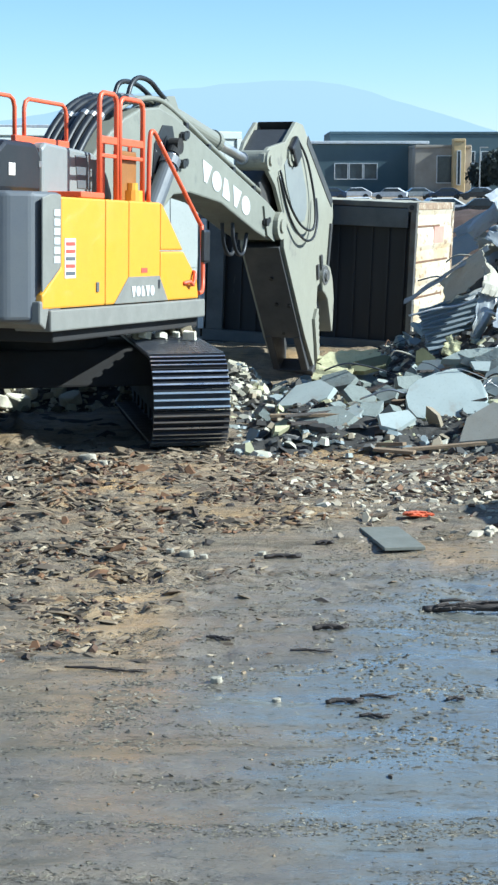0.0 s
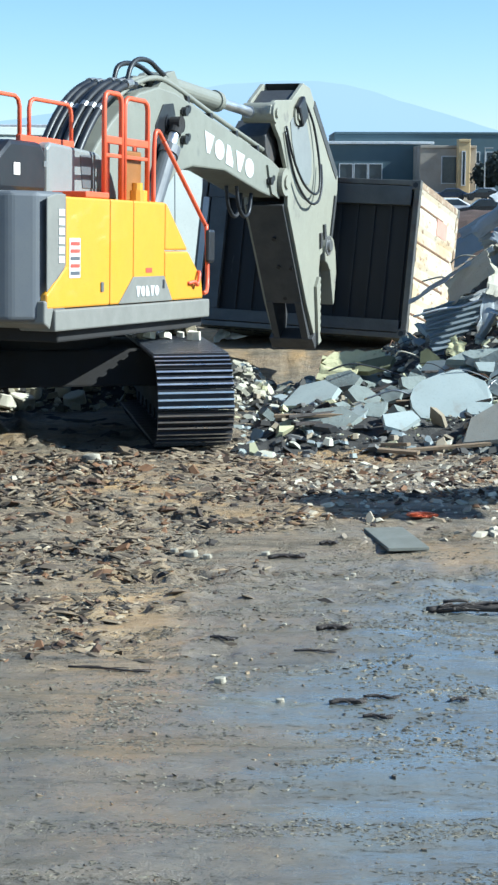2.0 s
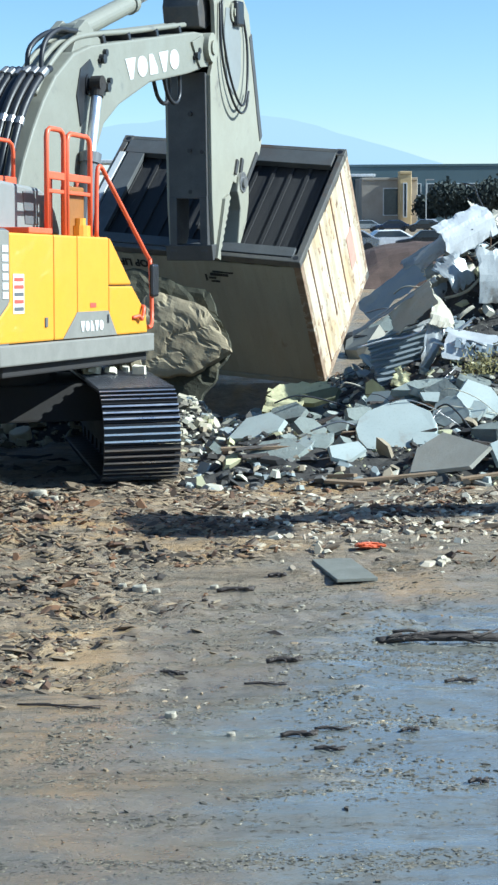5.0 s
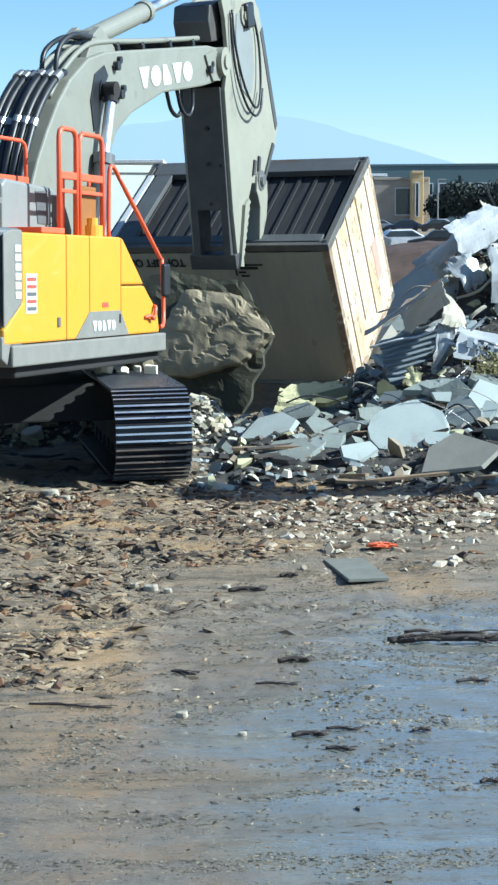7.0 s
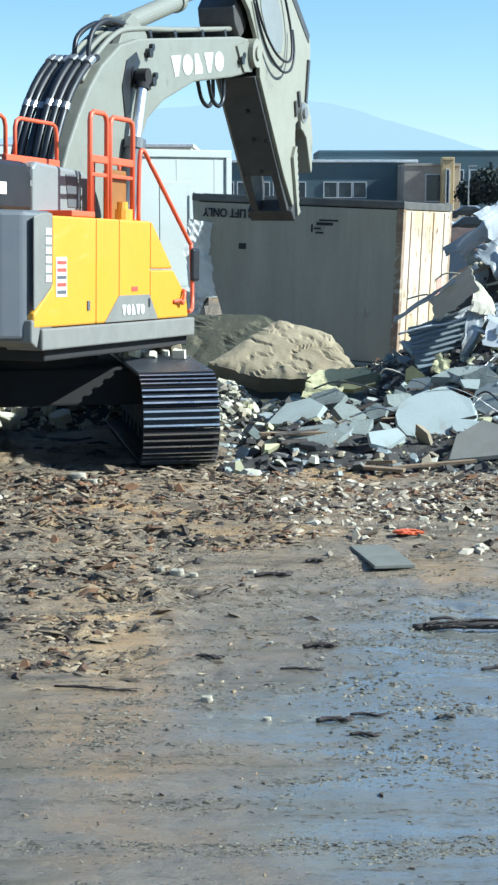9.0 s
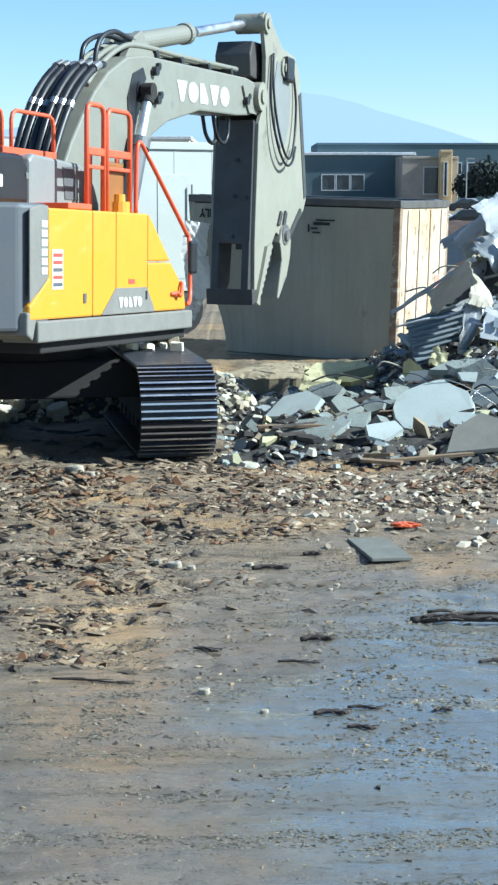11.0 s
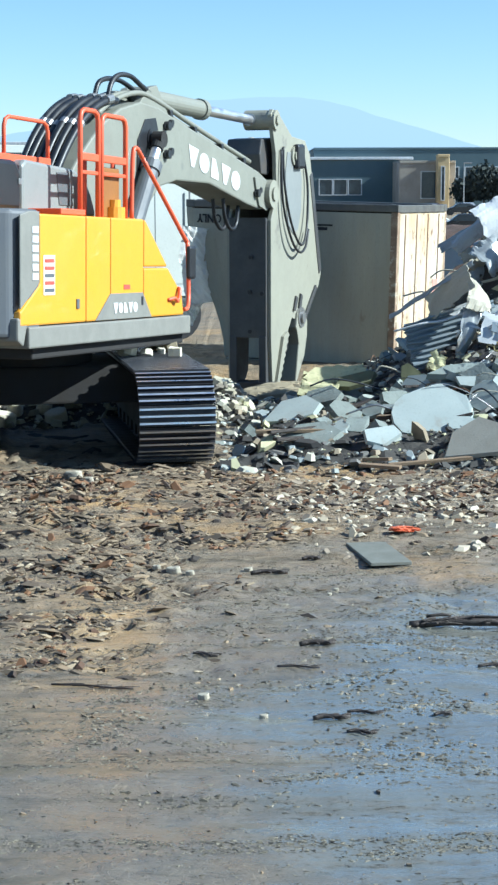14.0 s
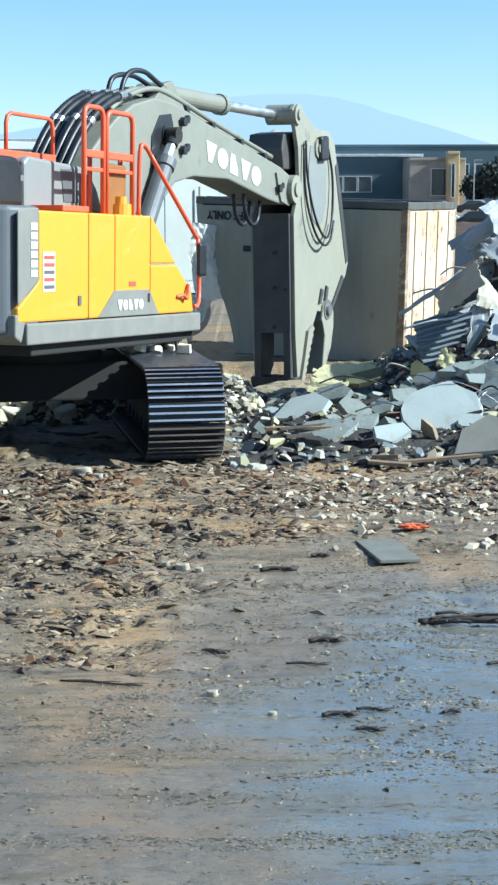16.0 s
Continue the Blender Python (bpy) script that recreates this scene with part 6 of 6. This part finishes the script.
    panel("metal_sheet", "grey crumpled metal sheet behind the fold", "sheet metal", 0.85, 0.28, 0.012, pose(3.08, 22.6, 2.40, -40, -38, -20), SHEET, 55, bend=0.4, jag=0.1)
    panel("metal_sheet", "curved white metal roof sheet on top of the heap", "sheet metal", 0.80, 0.50, 0.012, pose(3.42, 22.4, 2.62, -34, -24, 24), WHITESHEET, 17, bend=0.6, jag=0.05)
    panel("metal_sheet", "pale bent metal sheet below the roof sheet", "sheet metal", 0.42, 0.46, 0.012, pose(3.22, 22.0, 2.06, -34, -28, 30), SHEET, 18, bend=0.5)
    panel("metal_sheet", "grey dented metal sheet standing in the heap", "sheet metal", 0.75, 0.72, 0.012, pose(3.86, 21.9, 1.98, -20, 6, 24), SHEET, 19, bend=0.3)
    panel("metal_sheet", "broad blue-grey metal sheet leaning behind the container", "sheet metal", 1.5, 0.46, 0.012, pose(3.62, 33, 1.30, -24, -38, -8), SLATESHEET, 56, jag=0.1)
    panel("metal_sheet", "long pale metal strip leaning high on the heap", "sheet metal", 1.25, 0.16, 0.012, pose(3.32, 24.2, 2.36, -30, -30, -12), SHEET, 57, jag=0.05)
    for k in range(7):
        x, y = 3.0 + 0.42 * k, 32.6 + 0.3 * (k % 3)
        slab("dark broken slab behind the container", 0.5, 0.4, 0.16, 6, pose(x, y, 0.25 + 0.16 * k, 20 + 9 * k, -30 + 8 * k, 25 * k), CONCRETE if k % 2 else BROWNBOARD, 500 + k)
        slab("dark broken slab behind the container", 0.6, 0.5, 0.3, 7, pose(x + 0.2, y + 0.4, 0.2 + 0.06 * k, 8, -12, 40 * k), RUBBLE, 520 + k)
    rnd = random.Random(61)
    for k in range(16):
        x = rnd.uniform(2.3, 4.4)
        y = rnd.uniform(20.8, 23.2)
        ln, w = rnd.uniform(0.2, 0.6), rnd.uniform(0.02, 0.05)
        bm = bmnew()
        n, sag, cut = 8, rnd.uniform(-0.14, 0.14), rnd.uniform(0.2, 0.8)
        ring = []
        for i in range(n + 1):
            u = i / n
            zz = sag * math.sin(u * 3.14) + 0.05 * abs(u - cut)
            ring.append([bm.verts.new((ln * (u - 0.5), s_ * w * (1 - 0.5 * abs(u - cut)), zz + h_)) for s_, h_ in ((-0.5, 0), (0.5, 0.01), (0.5, 0.03), (-0.5, 0.02))])
        for p, q in zip(ring, ring[1:]):
            for i in range(4):
                bm.faces.new((p[i], p[(i + 1) % 4], q[(i + 1) % 4], q[i]))
        bm.faces.new(ring[0][::-1])
        bm.faces.new(ring[-1])
        bmesh.ops.recalc_face_normals(bm, faces=bm.faces[:])
        thing("metal_strip", "bent pale metal edge strip caught in the heap", "metal strip", pose(x, y, pile_height(x, y) + rnd.uniform(0.04, 0.22), rnd.uniform(10, 50), rnd.uniform(-55, 5), rnd.uniform(-25, 35)), bm, WHITESHEET if k % 3 else TANSHEET, "twisted bars")
    bm = bmnew()
    add_tube(bm, [(-0.55, 0, -0.10), (-0.2, -0.04, 0.0), (0.1, 0.02, 0.04), (0.55, 0, 0.22)], 0.014, 8, 5)
    thing("white_pipe", "bent white plastic pipe on the heap", "pipe", pose(2.42, 21.2, 1.22), bm, WHITESHEET)
    # weed clump torn out with its soil
    rnd = random.Random(2)
    bm = bmnew()
    for k in range(260):
        p = Vector((rnd.gauss(0, 0.16), rnd.gauss(0, 0.12), abs(rnd.gauss(0, 0.13))))
        d = Vector((rnd.gauss(0, 1), rnd.gauss(0, 1), rnd.uniform(0.2, 1.2))).normalized() * rnd.uniform(0.04, 0.10)
        w = d.orthogonal().normalized() * 0.014
        bm.faces.new([bm.verts.new(p - w), bm.verts.new(p + w), bm.verts.new(p + d)])
    thing("weed_clump", "yellow-green weed clump torn out with its roots", "weeds", pose(3.32, 20.3, 0.86), bm, mat("dry_weeds", (0.22, 0.19, 0.07), 0.9, second=(0.12, 0.11, 0.04), scale=8))
    more = random.Random(31)
    for k in range(26):
        x, y = (more.uniform(1.3, 5.0), more.uniform(19.0, 20.4)) if k % 2 else (more.uniform(3.1, 4.6), more.uniform(22.4, 24.2))
        z = pile_height(x, y)
        w, h = more.uniform(0.3, 0.7), more.uniform(0.2, 0.45)
        if k % 2:
            slab("pale broken wall panel lying in the heap", w / 2, h / 2, more.uniform(0.015, 0.04), more.choice((5, 6, 7)), pose(x, y, z + 0.1, more.uniform(20, 55), more.uniform(-25, 25), more.uniform(-30, 30)), more.choice((PLASTER, CONCRETE)), 400 + k)
        else:
            panel("metal_sheet", "crumpled grey and tan metal sheet in the heap", "sheet metal", w, h, 0.012, pose(x, y, z + h * 0.2, more.uniform(-65, -25), more.uniform(-30, 30), more.uniform(5, 65)), more.choice((SHEET, TANSHEET, SLATESHEET)), 200 + k, bend=more.uniform(0.3, 1.1), jag=0.08)
    sign = panel("sign_board", "pale blue-white sign board with dark marks, fallen on the heap", "sign", 1.0, 0.42, 0.012, pose(3.42, 20.9, 1.10, -26, 12, -4), WHITESHEET, 20)
    for i in range(6):
        bm = bmnew()
        add_box(bm, -0.38 + i * 0.13, -0.30 + i * 0.13, -0.05, -0.03, -0.06, 0.07)
        part("marking_bar", bm, SLATESHEET, sign)
    # twisted bars and pipes
    rnd = random.Random(8)
    for k in range(40):
        x, y = (rnd.uniform(1.2, 4.4), rnd.uniform(18.5, 24.5)) if k < 26 else (rnd.uniform(3.4, 4.6), rnd.uniform(22.2, 23.6))
        z = pile_height(x, y) + (0.12 if k >= 26 else 0)
        a, ln = rnd.uniform(-0.6, 3.6), rnd.uniform(0.4, 1.2)
        d = Vector((math.cos(a), math.sin(a) * 0.6, rnd.uniform(-0.05, 0.5)))
        bm = bmnew()
        p = Vector((0, 0, 0.02))
        add_tube(bm, [p, p + d * ln * 0.4 + Vector((0, 0, 0.1)), p + d * ln * 0.7 + Vector((rnd.uniform(-0.1, 0.1), 0, 0.12)), p + d * ln], rnd.choice((0.005, 0.007, 0.011)), 7, 4)
        thing("bent_bar", "thin bent steel bar sticking out of the rubble", "bar", pose(x, y, z), bm, rnd.choice((STEEL, RUST, TANSHEET, BLACK)), "twisted bars")
    for k in range(22):
        x, y = rnd.uniform(0.0, 4.4), rnd.uniform(16.9, 20.5)
        bm = bmnew()
        w = rnd.uniform(0.3, 0.9)
        add_box(bm, -w / 2, w / 2, -rnd.uniform(0.02, 0.05), rnd.uniform(0.02, 0.05), -0.015, 0.02, 0.004)
        thing("timber_lath", "splintered timber lath on the rubble", "timber", pose(x, y, pile_height(x, y) + 0.05, rnd.uniform(-12, 12), rnd.uniform(-14, 14), rnd.uniform(-40, 40)), bm, rnd.choice((WOOD, DARKWOOD, WOOD)), "timber laths")


def build_ground_things():
    rnd = random.Random(77)
    for k in range(20):
        x, y, sz = rnd.uniform(-4.2, -2.1), rnd.uniform(20.7, 22.2), rnd.uniform(0.12, 0.22)
        bm = chunk_mesh(700 + k, sz * 1.25, sz * 0.8, sz * 0.55, 8, 0.14)
        bmesh.ops.bevel(bm, geom=bm.edges[:], offset=sz * 0.1, segments=1, affect='EDGES', clamp_overlap=True)
        thing("rubble_block", "cream broken stone block behind the machine", "rubble", pose(x, y, pile_height(x, y) + sz * 0.35, rnd.uniform(-25, 25), rnd.uniform(-20, 20), rnd.uniform(0, 180)), bm, CREAMSTONE, "cream rubble blocks")
    bm = bmnew()
    add_box(bm, -0.165, 0.165, -0.39, 0.39, 0.0, 0.028, 0.004)
    for v in bm.verts:
        v.co.z += 0.005 * (v.co.y / 0.39) ** 2
    thing("dark_board", "dark wet rectangular board lying on the mud", "board", pose(1.06, 13.25, ground_height(1.06, 13.25) - 0.004, 0, 0.8, 11), bm, SLATE)
    bm = bmnew()
    add_tube(bm, [(-0.34, 0, 0), (-0.1, 0.02, 0.015), (0.12, -0.01, 0.02), (0.5, 0.03, 0.01)], 0.026, 7, 4)
    add_tube(bm, [(-0.1, 0.02, 0.015), (0.05, 0.08, 0.03), (0.3, 0.10, 0.02)], 0.014, 6, 4)
    branch = thing("broken_branch", "dark wet splintered branch on the mud", "branch", pose(1.42, 10.85, 0.03), bm, DARKWOOD)
    rnd = random.Random(4)
    for k in range(26):
        a, x0, ln = rnd.gauss(0, 0.35), rnd.uniform(-0.3, 0.35), rnd.uniform(0.06, 0.26)
        q = Vector((x0, rnd.gauss(0, 0.03), rnd.uniform(0, 0.04)))
        bm = bmnew()
        add_tube(bm, [q, q + Vector((ln * 0.5, ln * a * 0.5, 0.012)), q + Vector((ln, ln * a, rnd.uniform(-0.01, 0.03)))], rnd.uniform(0.004, 0.011), 5, 2)
        part("twig", bm, DARKWOOD, branch)
    for x, y, w, r, a in ((0.45, 10.35, 0.22, 0.022, 4), (0.18, 12.55, 0.28, 0.022, 6), (0.32, 9.95, 0.26, 0.008, -6), (0.47, 8.98, 0.20, 0.018, 3), (0.66, 9.05, 0.2, 0.01, -9), (1.08, 8.95, 0.1, 0.012, 9), (-0.25, 10.15, 0.16, 0.012, -22), (0.52, 13.1, 0.14, 0.02, 8), (1.32, 8.1, 0.1, 0.014, 5), (-0.9, 9.6, 0.5, 0.008, -12), (1.5, 9.9, 0.2, 0.012, 5), (0.62, 8.75, 0.16, 0.012, -10)):
        bm = bmnew()
        add_tube(bm, [(-w / 2, 0, 0), (-w * 0.1, 0.012, r * 0.4), (w * 0.2, -0.008, r * 0.3), (w / 2, 0.01, 0)], r * 0.75, 7, 3)
        for k in range(5):
            q = Vector((w * (-0.4 + 0.17 * k), 0.012 * (-1) ** k, r * 0.3))
            add_tube(bm, [q, q + Vector((w * 0.16, 0.01 * (-1) ** k, r * 0.5)), q + Vector((w * 0.28, 0.03 * (-1) ** k, 0))], r * 0.32, 5, 2)
        thing("stick", "short dark wet stick on the mud", "stick", pose(x, y, ground_height(x, y) + r * 0.7, 0, 0, a), bm, DARKWOOD, "loose sticks")
    for x, y, s in ((-0.24, 9.35, 0.05), (-1.7, 16.6, 0.16), (-1.55, 16.5, 0.10), (-0.55, 12.6, 0.08), (-0.42, 12.5, 0.05), (0.02, 12.7, 0.05), (0.10, 9.05, 0.035), (0.66, 12.0, 0.03), (0.14, 10.5, 0.025), (-0.68, 12.7, 0.05), (0.6, 11.8, 0.025)):
        bm = chunk_mesh(int(x * 100 + y * 10), s * 0.8, s * 0.55, s * 0.35, 10, 0.12)
        bmesh.ops.bevel(bm, geom=bm.edges[:], offset=s * 0.12, segments=2, profile=0.5, affect='EDGES', clamp_overlap=True)
        thing("pale_stone", "pale rounded stone on the mud", "stone", pose(x, y, ground_height(x, y) + s * 0.3, 6, -5, 30 * x), bm, STONE, "pale stones")
    bm = lump(0.13, 0.05, 0.025, 7.0, 6, 0.02)
    thing("plastic_scrap", "crumpled orange plastic scrap on the mud", "scrap", pose(1.34, 13.95, 0.05, -4, 3, 10), bm, ORANGEPLASTIC)


build_ground()
build_mountains()
build_distance()
build_trailer()
upper, boom_ob, stick_ob, ram_obs = build_excavator()
second_machine, second_boom = build_second_machine()
container_ob = build_container()
earth_ob = build_earth()
build_pile()
build_chunks()
build_wreck()
build_ground_things()
build_litter()


# ---------------------------------------------------------------- what moves
def motions():
    times = [round(i * 0.1, 1) for i in range(161)]
    poses = {t: machine_poses(t) for t in times}
    walk(upper, [(t, poses[t]["up"]) for t in times])
    walk(boom_ob, [(t, poses[t]["boom"]) for t in times])
    walk(stick_ob, [(t, poses[t]["stick"]) for t in times])
    for key, (barrel, rod, x) in ram_obs.items():
        k = "arm" if key == "arm" else "main"
        walk(barrel, [(t, poses[t]["at"](x, *poses[t][k][0], poses[t][k][2])) for t in times])
        walk(rod, [(t, poses[t]["at"](x, *poses[t][k][1], poses[t][k][2] - 180)) for t in times])
    home = second_machine.matrix_basis.inverted() @ Matrix.Translation(HELPER_FOOT)
    walk(second_boom, [(t, home @ Euler((0, 0, radians(90 + a))).to_matrix().to_4x4() @ Euler((radians(b), 0, 0)).to_matrix().to_4x4()) for t, a, b in ((t, *glide(REACH, t)) for t in times)])
    walk(container_ob, [(t, pose(*glide(TIP, t))) for t in times])
    walk(earth_ob, [(t, pose(*glide(SLAB, t))) for t in times])


motions()
